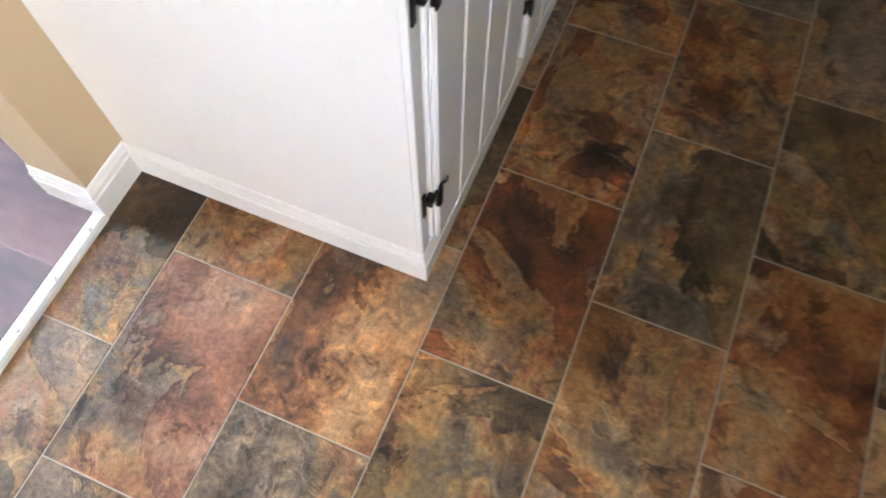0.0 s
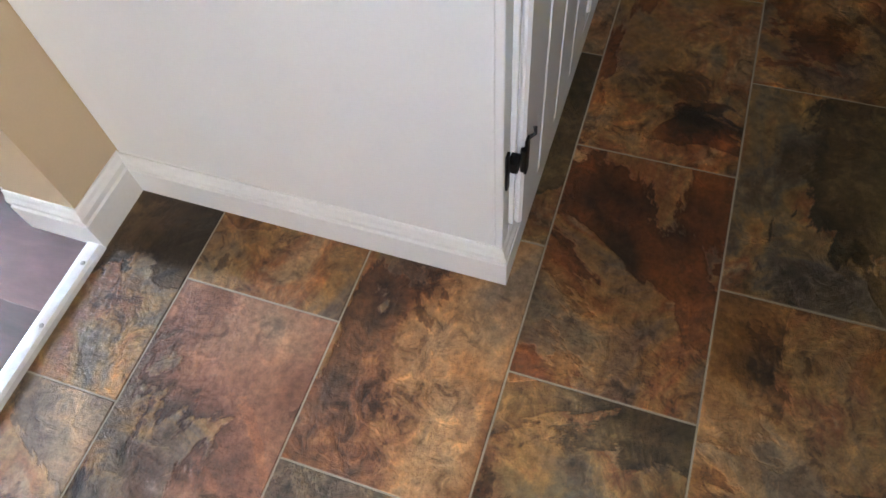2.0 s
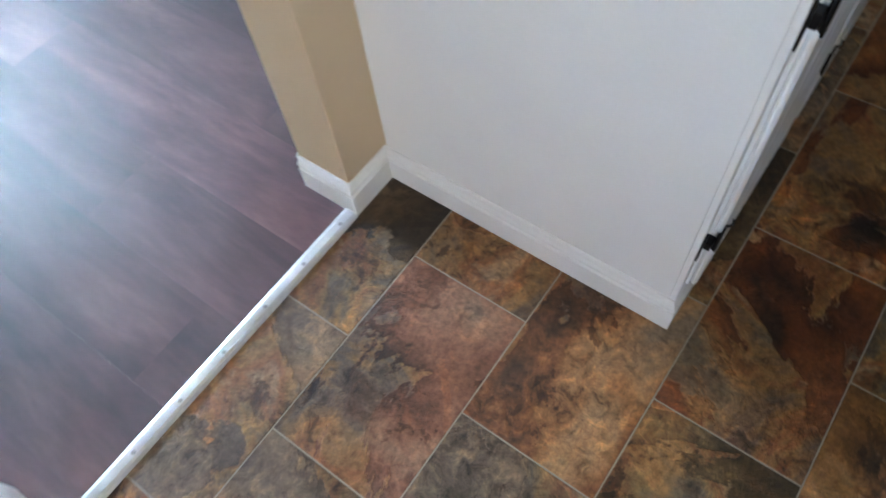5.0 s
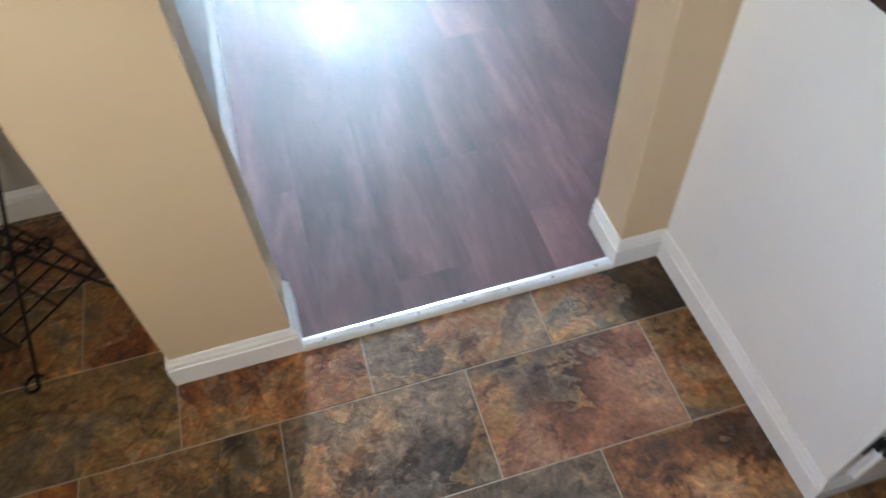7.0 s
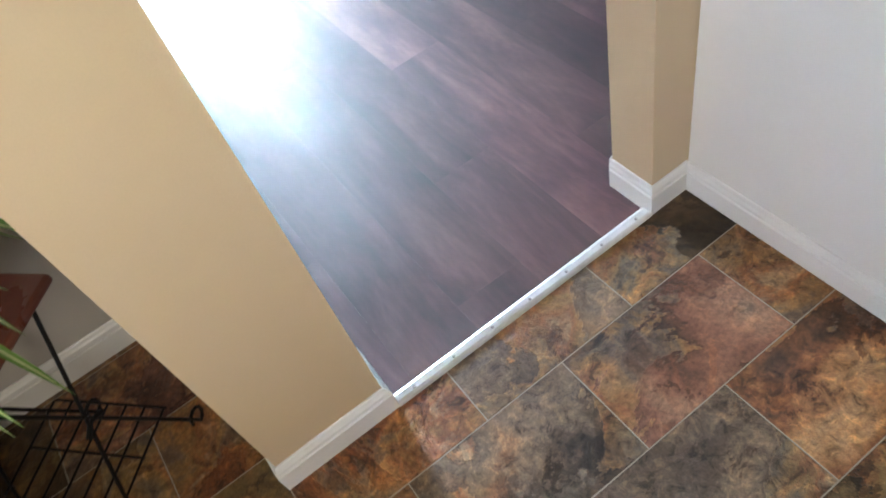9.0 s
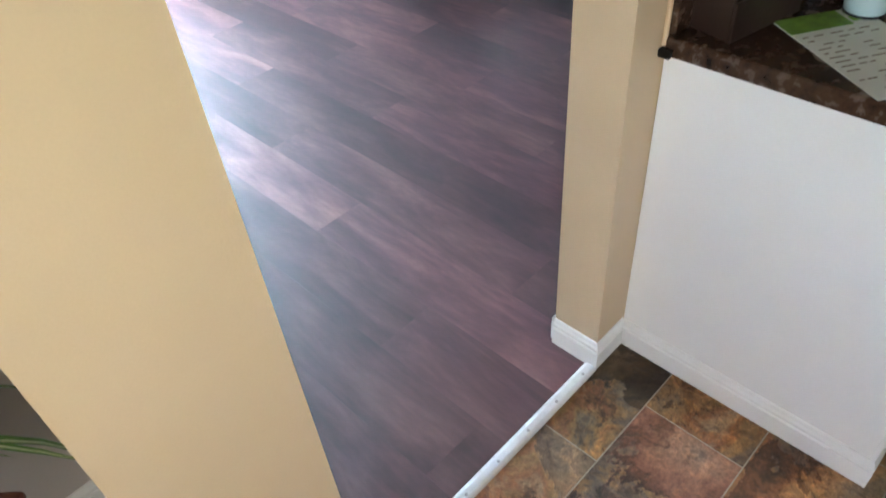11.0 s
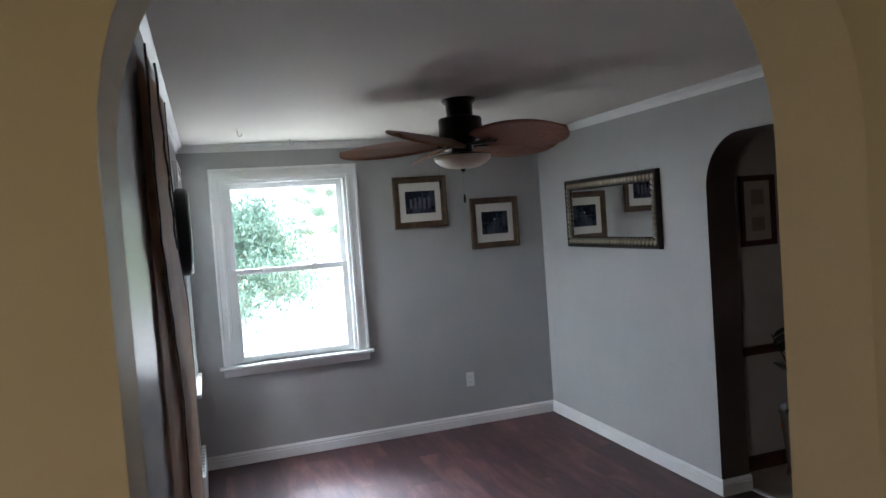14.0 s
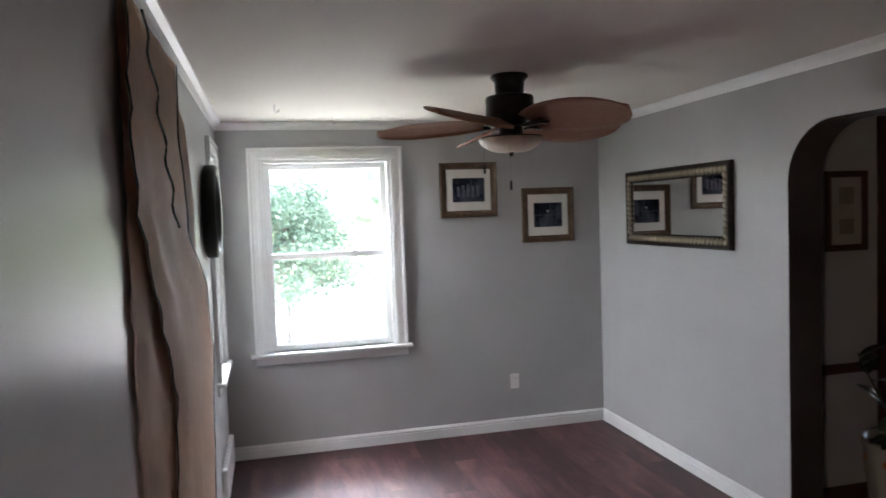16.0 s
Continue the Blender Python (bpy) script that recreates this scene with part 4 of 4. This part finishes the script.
MY0, MY1, MZ0, MZ1 = 3.245, 4.463, 1.470, 1.995
mw, mh = MY1 - MY0, MZ1 - MZ0
mirror = thing("wall_mirror", "wide mirror in an ornate antique silver frame", "mirror", pose(XR - 0.001, (MY0 + MY1) / 2, (MZ0 + MZ1) / 2, 0, 0, -90))
rail_frame(mirror, mw, mh, 0.082, 0.035, BRONZE, "dark bronze frame rail")
part("glass", box(-mw / 2 + 0.078, -0.016, -mh / 2 + 0.078, mw / 2 - 0.078, -0.010, mh / 2 - 0.078, 0.004, 1), MIRROR, mirror, "bevelled mirror glass")
part("backing", box(-mw / 2 + 0.01, -0.009, -mh / 2 + 0.01, mw / 2 - 0.01, -0.001, mh / 2 - 0.01), DARKWOOD, mirror)
bead_me = None
nx, nz = 27, 11
spots = [(-mw / 2 + 0.05 + i * (mw - 0.1) / (nx - 1), sgn * (mh / 2 - 0.046), 0) for i in range(nx) for sgn in (-1, 1)]
spots += [(sgn * (mw / 2 - 0.046), -mh / 2 + 0.085 + i * (mh - 0.17) / (nz - 1), 90) for i in range(nz) for sgn in (-1, 1)]
for x, z, r in spots:
    if bead_me is None:
        bm = bmesh.new()
        bmesh.ops.create_icosphere(bm, subdivisions=2, radius=1.0)
        bmesh.ops.transform(bm, matrix=Matrix.Diagonal((0.0165, 0.012, 0.029, 1)), verts=bm.verts)
        first = part("bead", bm, SILVERED, mirror, "tarnished silver bead", pose(x, -0.027, z, 0, r + 18, 0), True)
        bead_me = first.data
    else:
        b2 = new("bead", bead_me)
        b2.parent = mirror
        b2.matrix_basis = pose(x, -0.027, z, 0, r + 18, 0)

# ---- outlet ----
outlet = thing("wall_outlet", "white double wall outlet", "outlet", pose(1.190, YF, 0.392))
part("plate", box(-0.036, -0.006, -0.06, 0.036, -0.0005, 0.06, 0.003), WHITE, outlet)
for z in (-0.025, 0.025):
    r = part("socket", box(-0.017, -0.0085, z - 0.016, 0.017, -0.006, z + 0.016, 0.003), WHITE, outlet)
    for x in (-0.007, 0.007):
        part("slot", box(x - 0.0012, -0.0089, z - 0.006, x + 0.0012, -0.0084, z + 0.006), INK, r)

# ---- wall hanging on the grey wall, clock beside the window ----


def hanging(near_z, far_z, z0, z1, off, seed, wave, fold):
    """A stiff brown sheet hung on the wall with soft folds and scalloped ends. Local y runs along the wall, x stands off it."""
    r = random.Random(seed)
    ph = [r.uniform(0, 6.28) for _ in range(6)]
    bm = bmesh.new()
    ns, nz2 = 36, 60
    rows = []
    for j in range(nz2 + 1):
        v = j / nz2
        z = z0 + (z1 - z0) * v
        e0 = float(np.interp(z, *zip(*near_z))) + wave * (math.sin(z * 36 + ph[0]) + 0.6 * math.sin(z * 57 + ph[1]))
        e1 = float(np.interp(z, *zip(*far_z))) + wave * (math.sin(z * 15 + ph[2]) + 0.4 * math.sin(z * 33 + ph[3]))
        row = []
        for i in range(ns + 1):
            u = i / ns
            x = off + fold * (0.016 * math.sin(u * 17 + ph[4] + 0.8 * math.sin(z * 2)) * (1.15 - 0.6 * v) + 0.012 * math.sin(u * 7 + ph[5] + z))
            row.append(Vector((max(0.006, x), e0 + (e1 - e0) * u, z)))
        rows.append(row)
    vs = [[bm.verts.new(p) for p in row] for row in rows]
    for j in range(nz2):
        for i in range(ns):
            bm.faces.new((vs[j][i], vs[j][i + 1], vs[j + 1][i + 1], vs[j + 1][i])).smooth = True
    bmesh.ops.solidify(bm, geom=bm.faces[:], thickness=0.003)
    return bm, [row[0] for row in rows], [row[-1] for row in rows]


cloth = thing("wall_hanging", "large brown suede wall hanging with black stitched scalloped edges", "wall hanging", left_m)
bm, near, far = hanging([(0.1, 1.66), (1.0, 1.58), (2.3, 1.585)], [(0.1, 2.75), (2.3, 2.5)], 0.12, 2.315, 0.014, 2, 0.016, 0.3)
sheet = part("back_sheet", bm, KRAFT, cloth)
bm, near, far = hanging([(0.1, 2.16), (0.92, 2.03), (1.19, 2.11), (1.37, 1.96), (1.64, 1.71), (1.77, 1.59), (2.0, 1.53), (2.3, 1.57)], [(0.1, 3.15), (0.5, 3.28), (1.1, 3.50), (1.45, 3.25), (1.58, 2.92), (1.70, 2.60), (2.05, 2.44), (2.32, 2.46)], 0.10, 2.325, 0.034, 5, 0.022, 0.55)
sheet = part("front_sheet", bm, KRAFT, cloth)
part("stitched_edge", tube([p + Vector((0.004, 0, 0)) for p in near], 0.0032, 6), INK, sheet, "black stitched edge")
part("stitched_edge", tube([p + Vector((0.004, 0, 0)) for p in far], 0.0026, 6), INK, sheet, "black stitched edge")
bm, near, far = hanging([(1.45, 2.50), (1.70, 2.40), (2.04, 2.30), (2.26, 2.36)], [(1.45, 3.10), (1.86, 3.12), (2.16, 2.88), (2.26, 2.46)], 1.45, 2.26, 0.024, 8, 0.006, 0.15)
flap = part("turned_flap", bm, SUEDE_BACK, cloth, "dark brown reverse side of the sheet")
cord = [Vector((0.056, 1.69 + 0.5 * (t / 24) ** 0.9 + 0.050 * math.sin(t * 1.1), 2.30 - 0.57 * t / 24)) for t in range(25)]
part("cord", tube(cord, 0.004, 6), INK, sheet, "loose black cord")
heater = thing("wall_heater", "low white panel heater under the side window", "heater", left_m @ pose(0.003, 4.10, 0))
part("casing", box(0.0, 0.0, 0.03, 0.036, 0.74, 0.235, 0.008), WHITE, heater)
for k in range(9):
    part("louvre", box(0.008, 0.05 + k * 0.072, 0.236, 0.028, 0.10 + k * 0.072, 0.240, 0.001), WHITE, heater)
for y in (0.08, 0.66):
    part("foot", box(0.008, y - 0.02, 0.0, 0.030, y + 0.02, 0.031, 0.002), WHITE, heater)
clock = thing("wall_clock", "round black wall clock seen from its edge", "clock", left_m @ pose(0.001, 3.885, 1.80, 0, 90, 0))
part("case", lathe([(0.235, 0), (0.262, 0.012), (0.262, 0.062), (0.245, 0.080), (0.215, 0.070), (0.215, 0.03)], 56), BLACK, clock, smooth=True)
part("dial", lathe([(0.001, 0.026), (0.214, 0.026), (0.214, 0.031), (0.001, 0.031)], 48), INK, clock)
part("hand", box(-0.004, -0.01, 0.032, 0.004, 0.18, 0.034), BRONZE, clock)
part("hand", box(-0.13, -0.004, 0.0345, 0.01, 0.004, 0.0365), BRONZE, clock)

# ---- hall seen through the arch ----
tagged(obj("trim", box(2.150, 1.42, 0.0, 2.18, 2.79, 0.012, 0.004), ALU), "pale metal carpet strip", "trim", kind="structure")
tagged(obj("chair_rail", box(2.166, HY - 0.024, 0.755, 2.735, HY - 0.0005, 0.81, 0.006), HALLWOOD), "dark wood chair rail", "trim", kind="structure")
for x, wd in ((2.735, 0.065), (3.56, 0.10)):
    tagged(obj("door_casing", box(x, HY - 0.028, 0.006, x + wd, HY + 0.135, 2.21, 0.005), HALLWOOD), "dark wood door casing", "casing", kind="structure")
tagged(obj("door_casing", box(2.80, HY - 0.028, 2.10, 3.56, HY + 0.135, 2.21, 0.005), HALLWOOD), "dark wood door casing", "casing", kind="structure")
tagged(obj("ceiling_beam", box(2.17, 3.80, 1.99, 4.99, 3.895, 2.06, 0.006), BEAM), "brown wooden rail over the outer door", "trim", kind="structure")
door = thing("door_1", "white outer door with a blind over its window", "door", pose(3.60, 3.90, 0.008), kind="structure")
bm = bmesh.new()
for a in ((0.0, 0.02, 0.0, 0.12, 0.06, 2.04), (0.76, 0.02, 0.0, 0.88, 0.06, 2.04), (0.12, 0.02, 0.0, 0.76, 0.06, 0.20), (0.12, 0.02, 0.86, 0.76, 0.06, 1.10), (0.12, 0.02, 1.92, 0.76, 0.06, 2.04), (0.39, 0.02, 0.2, 0.49, 0.06, 0.86)):
    add_box(bm, *a, 0.003)
leafd = part("leaf", bm, WHITE, door)
for x in (0.12, 0.49):
    part("panel", box(x + 0.003, 0.030, 0.203, x + 0.267, 0.05, 0.857, 0.008), WHITE, leafd)
pn = part("pane", box(0.12, 0.042, 1.10, 0.76, 0.046, 1.92), GLASS, leafd)
pn.visible_shadow = False
for k in range(28):
    part("blind_slat", box(0.09, -0.0165, -0.0008, 0.79, 0.0165, 0.0008), BLIND, leafd, m=pose(0, -0.002, 1.09 + k * 0.031, 62, 0, 0))
part("handle", tube([(0.82, 0.02, 0.95), (0.82, -0.03, 0.95), (0.74, -0.035, 0.95)], 0.009), BRONZE, leafd)

pot = thing("rubber_plant", "dark leaved rubber plant in a white painted ceramic pot", "plant", pose(2.60, 2.74, 0.006))
body = part("pot", lathe([(0.135, 0), (0.145, 0.012), (0.160, 0.02), (0.160, 0.04), (0.150, 0.05), (0.172, 0.26), (0.182, 0.40), (0.194, 0.415), (0.194, 0.44), (0.176, 0.44), (0.165, 0.38)], 44), CERAMIC, pot, "white ceramic pot", smooth=True)
part("soil", lathe([(0.001, 0.39), (0.168, 0.395), (0.168, 0.40), (0.001, 0.41)], 24), SOIL, pot)
for k in range(7):
    a = k * 0.9 + 2.6
    part("painted_flower", lathe([(0.022, 0), (0.020, 0.004), (0.006, 0.006)], 10), ORANGE, body, "orange painted flower",
         pose(0.178 * math.cos(a), 0.178 * math.sin(a), 0.335, 0, 84, math.degrees(a)))


def broad_leaf(L, W):
    bm = bmesh.new()
    n, rows = 8, []
    for i in range(n + 1):
        t = i / n
        w = W * math.sin(math.pi * (0.04 + 0.94 * t)) ** 0.75
        z = -0.25 * L * t * t
        rows.append([bm.verts.new((L * t, s2 * w, z + 0.22 * abs(s2) * w)) for s2 in (-1, -0.5, 0, 0.5, 1)])
    for i in range(n):
        for k in range(4):
            bm.faces.new((rows[i][k], rows[i][k + 1], rows[i + 1][k + 1], rows[i + 1][k])).smooth = True
    return bm


rnd = random.Random(9)
stems = [((0, 0, 0.40), (-0.06, 0.01, 0.58), (-0.16, 0.02, 0.74), (-0.27, 0.02, 0.93)), ((0.03, 0, 0.40), (0.05, 0.02, 0.60), (0.10, -0.02, 0.78)),
         ((0.02, -0.04, 0.40), (0.08, -0.10, 0.56), (0.16, -0.12, 0.68)), ((-0.04, -0.03, 0.40), (-0.10, -0.08, 0.52), (-0.14, -0.14, 0.62))]
for st in stems:
    part("stem", tube(st, [0.008, 0.006, 0.005, 0.003][:len(st)]), STEM, pot)
    for i in range(1, len(st)):
        for k in range(4):
            t = (k + 0.5) / 4
            p = Vector(st[i - 1]).lerp(Vector(st[i]), t)
            a = rnd.uniform(0, 360)
            part("leaf", broad_leaf(rnd.uniform(0.12, 0.19), rnd.uniform(0.030, 0.047)), RUBBER_LEAF, pot, m=Matrix.Translation(p) @ pose(0, 0, 0, rnd.uniform(-25, 25), rnd.uniform(-45, 20), a))

chest = thing("chest_of_drawers", "orange-brown pine chest of drawers with black knobs behind the plant", "chest", pose(2.98, 2.60, 0.006))
part("body", box(0.016, 0.0, 0.03, 0.36, 0.345, 0.855, 0.003), BEAM, chest)
part("top", box(-0.012, -0.012, 0.855, 0.372, 0.357, 0.88, 0.005), BEAM, chest)
for y in (0.02, 0.285):
    for x in (0.03, 0.30):
        part("foot", box(x, y, 0.0, x + 0.04, y + 0.04, 0.031, 0.003), BEAM, chest)
for k in range(3):
    dr = part("drawer", box(0.0, 0.012, 0.055 + k * 0.266, 0.0158, 0.333, 0.310 + k * 0.266, 0.004), BEAM, chest)
    part("knob", lathe([(0.006, 0), (0.007, 0.008), (0.017, 0.014), (0.019, 0.021), (0.011, 0.027), (0.001, 0.028)], 18), BLACK, dr, "black drawer knob", pose(0.0, 0.172, 0.185 + k * 0.266, 0, -90, 0), True)
cloth_pile = thing("folded_cloth", "white folded cloth lying on the pine chest", "cloth", pose(3.11, 2.70, 0.886, 0, 0, 8))
for k in range(3):
    part("fold", box(-0.085 + 0.004 * k, -0.07, 0.018 * k, 0.085 - 0.003 * k, 0.07 - 0.004 * k, 0.018 * k + 0.0175, 0.008, 3), PAPER, cloth_pile)
spiky = thing("dracaena", "dark spiky house plant in a small brown pot on the chest", "plant", pose(3.26, 2.76, 0.886))
part("pot", lathe([(0.040, 0), (0.046, 0.004), (0.058, 0.09), (0.063, 0.092), (0.063, 0.108), (0.056, 0.108), (0.050, 0.08)], 28), POT_DARK, spiky, "dark brown pot", smooth=True)
part("soil", lathe([(0.001, 0.085), (0.052, 0.086), (0.052, 0.09), (0.001, 0.092)], 20), SOIL, spiky)
part("stem", tube([(0, 0, 0.08), (0.004, 0, 0.20), (0, 0.004, 0.31)], [0.010, 0.009, 0.007]), STEM, spiky)
rnd = random.Random(31)
for i in range(30):
    a = i * 2.399
    bm = leaf_blade(rnd.uniform(0.20, 0.30), rnd.uniform(0.006, 0.010), rnd.uniform(0.05, 0.16), rnd.uniform(0.06, 0.20), 0.4)
    part("leaf", bm, [RUBBER_LEAF, LEAF], spiky, m=pose(0, 0, 0.20 + 0.12 * i / 30, 0, rnd.uniform(-35, 10), math.degrees(a)))

# ---- outdoors ----
ground = obj("ground", box(-260, -260, -0.9, 260, 260, -0.62), GRASS)
tagged(ground, "sunlit lawn around the house", "lawn", kind="structure")

drive = obj("pavement", box(-14, 5.6, -0.63, 14, 26, -0.60), DRIVE)
tagged(drive, "sunlit pale concrete drive behind the house", "drive", kind="structure")


def tree(x, y, hgt, spread, trunk_h, seed, count, label):
    t = thing("tree", label, "tree", pose(x, y, -0.60 if y < 26 else -0.62))
    r = random.Random(seed)
    bm = tube([(0, 0, 0), (0.04, 0.02, trunk_h * 0.5), (0.0, 0.05, trunk_h), (0.05, 0, hgt * 0.8)], [0.032, 0.028, 0.024, 0.010], 10)
    tips = []
    for k in range(22):
        a, z = k * 2.399, trunk_h * 0.8 + (hgt * 0.9 - trunk_h) * (k / 22)
        ln = spread * (1.05 - 0.65 * (k / 22)) * r.uniform(0.75, 1.0)
        tip = Vector((ln * math.cos(a), ln * math.sin(a), z + r.uniform(0.0, 0.5)))
        add_tube(bm, [(0, 0.02, z - 0.15), tip * 0.5 + Vector((0, 0, z * 0.5 + 0.05)), tip], [0.04, 0.025, 0.008], 6)
        tips.append((Vector((0, 0, z)), tip))
    part("trunk", bm, BARK, t)
    cm = bmesh.new()
    for k in range(count):
        a, b = r.choice(tips)
        c = a.lerp(b, r.uniform(0.45, 1.05)) + Vector((r.gauss(0, 0.20), r.gauss(0, 0.20), r.gauss(0, 0.17)))
        sz = r.uniform(0.028, 0.058)
        rot = Euler((r.uniform(0, 6.3), r.uniform(0, 6.3), r.uniform(0, 6.3))).to_matrix()
        v = [cm.verts.new(c + rot @ Vector(q)) for q in ((-sz, 0, 0), (0, -sz * 0.45, 0.01), (sz, 0, 0), (0, sz * 0.45, 0.01))]
        cm.faces.new(v)
    tagged(part("crown", cm, TREE_LEAF, t), kind="stuff")
    return t


tree(-0.42, 12.0, 3.25, 1.40, 1.30, 3, 15000, "leafy young garden tree beside the drive")
tree(-5.4, 24.0, 7.5, 2.6, 1.8, 5, 16000, "taller garden tree further back on the lawn")
tree(6.6, 44.0, 8.0, 3.2, 2.0, 8, 18000, "distant tree at the end of the lawn")

# ---- floor pieces ----
SLATES = {
    "rust": slate("slate_rust", [(0.25, (0.030, 0.018, 0.013)), (0.40, (0.12, 0.046, 0.021)), (0.52, (0.21, 0.088, 0.036)), (0.64, (0.31, 0.180, 0.075)), (0.78, (0.23, 0.19, 0.13))]),
    "ochre": slate("slate_ochre", [(0.25, (0.040, 0.026, 0.016)), (0.40, (0.14, 0.078, 0.034)), (0.52, (0.26, 0.150, 0.058)), (0.64, (0.30, 0.21, 0.11)), (0.78, (0.19, 0.16, 0.115))]),
    "sand": slate("slate_sand", [(0.25, (0.060, 0.036, 0.024)), (0.40, (0.20, 0.100, 0.048)), (0.52, (0.31, 0.180, 0.085)), (0.64, (0.38, 0.26, 0.145)), (0.78, (0.23, 0.20, 0.16))]),
    "grey": slate("slate_grey", [(0.25, (0.045, 0.038, 0.033)), (0.42, (0.122, 0.105, 0.088)), (0.55, (0.182, 0.155, 0.126)), (0.68, (0.22, 0.175, 0.125)), (0.8, (0.25, 0.150, 0.085))]),
    "olive": slate("slate_olive", [(0.25, (0.028, 0.022, 0.015)), (0.42, (0.090, 0.070, 0.040)), (0.55, (0.155, 0.120, 0.064)), (0.66, (0.20, 0.125, 0.058)), (0.8, (0.23, 0.17, 0.10))]),
    "russet": slate("slate_russet", [(0.25, (0.060, 0.036, 0.030)), (0.42, (0.165, 0.088, 0.064)), (0.54, (0.240, 0.138, 0.102)), (0.66, (0.28, 0.190, 0.145)), (0.8, (0.21, 0.185, 0.165))]),
}
TX, TY, GAP = 0.4275, 0.2645, 0.0028
NAMED = {(0, 0): "olive", (0, -1): "grey", (0, -2): "rust", (0, -3): "olive", (0, -4): "olive", (1, 0): "ochre", (1, -1): "russet", (1, -2): "grey", (1, -3): "olive", (1, -4): "rust",
         (2, 0): "sand", (2, -1): "grey", (2, -2): "ochre", (2, 1): "olive", (3, 0): "rust", (3, -1): "olive", (3, 1): "rust", (3, 2): "rust", (4, 0): "ochre", (4, 1): "olive", (4, 2): "rust", (4, -1): "ochre",
         (5, 0): "rust", (5, 1): "olive", (-1, -3): "rust", (-1, -4): "olive"}


def tile_mesh(w, d, mat):
    bm = bmesh.new()
    b = 0.0010
    lo = [bm.verts.new((x, y, -0.0015)) for x, y in ((-w / 2, -d / 2), (w / 2, -d / 2), (w / 2, d / 2), (-w / 2, d / 2))]
    up = [bm.verts.new((x * (1 - 2 * b / w), y * (1 - 2 * b / d), 0.0)) for x, y in ((-w / 2, -d / 2), (w / 2, -d / 2), (w / 2, d / 2), (-w / 2, d / 2))]
    bm.faces.new(up)
    for i in range(4):
        bm.faces.new((lo[i], lo[(i + 1) % 4], up[(i + 1) % 4], up[i]))
    me = bpy.data.meshes.new("tile")
    bm.to_mesh(me)
    bm.free()
    me.materials.append(mat)
    return me


tile_cache = {}
rnd = random.Random(11)
kinds = list(SLATES)
for row in range(-3, 18):
    y1, y0 = -0.1600 - (row - 1) * TY, -0.1600 - row * TY
    top_y, bot_y = min(y1, 0.66), max(y0, -4.6)
    shift = -0.343 if row % 2 == 0 else -0.131
    for col in range(-7, 8):
        x0 = shift + col * TX
        x1 = x0 + TX
        kind = NAMED.get((row, col), rnd.choice(kinds))
        ax, bx = max(x0, -2.7), min(x1, 3.05)
        if bot_y < -0.36:
            ax = max(ax, -2.21)
        if row < 0:
            bx = min(bx, -1.189)
        cy1 = 0.010 if row == 0 and bx > -1.18 else top_y
        if bx - ax < 0.02 or cy1 - bot_y < 0.02:
            continue
        key = (round(bx - ax, 4), round(cy1 - bot_y, 4), kind)
        if key not in tile_cache:
            tile_cache[key] = tile_mesh(bx - ax - GAP, cy1 - bot_y - GAP, SLATES[kind])
        ob = new("tile", tile_cache[key])
        ob.parent = floor
        ob.matrix_basis = pose((ax + bx) / 2, (cy1 + bot_y) / 2, 0)

PW, PL = 0.197, 1.23
plank_cache = {}
FIRST = {0: 0.519, 1: 1.04, 2: 0.123}
for i in range(0, 17):
    x0 = -0.843 + (i - 1) * PW
    ax, bx = max(x0, -0.997), min(x0 + PW, 2.15)
    if bx - ax < 0.02:
        continue
    y = FIRST.get(i, 0.123 + ((i * 0.437) % 1.0) * PL) - PL
    while y < YF:
        lo, hi = max(y, 0.034), min(y + PL, YF)
        if hi - lo > 0.03:
            key = (round(bx - ax, 4), round(hi - lo, 4))
            if key not in plank_cache:
                bm = bmesh.new()
                w, d, b = bx - ax - 0.0002, hi - lo - 0.0002, 0.0
                lov = [bm.verts.new((sx * w / 2, sy * d / 2, -0.0025)) for sx, sy in ((-1, -1), (1, -1), (1, 1), (-1, 1))]
                mid = [bm.verts.new((sx * w / 2, sy * d / 2, -0.0012)) for sx, sy in ((-1, -1), (1, -1), (1, 1), (-1, 1))]
                upv = [bm.verts.new((sx * (w / 2 - b), sy * (d / 2 - b), 0.0)) for sx, sy in ((-1, -1), (1, -1), (1, 1), (-1, 1))]
                bm.faces.new(upv)
                for k in range(4):
                    bm.faces.new((lov[k], lov[(k + 1) % 4], mid[(k + 1) % 4], mid[k]))
                    bm.faces.new((mid[k], mid[(k + 1) % 4], upv[(k + 1) % 4], upv[k]))
                me = bpy.data.meshes.new("plank")
                bm.to_mesh(me)
                bm.free()
                me.materials.append(PLANK)
                plank_cache[key] = me
            ob = new("plank", plank_cache[key])
            ob.parent = wood_floor
            ob.matrix_basis = pose((ax + bx) / 2, (lo + hi) / 2, 0)
        y += PL
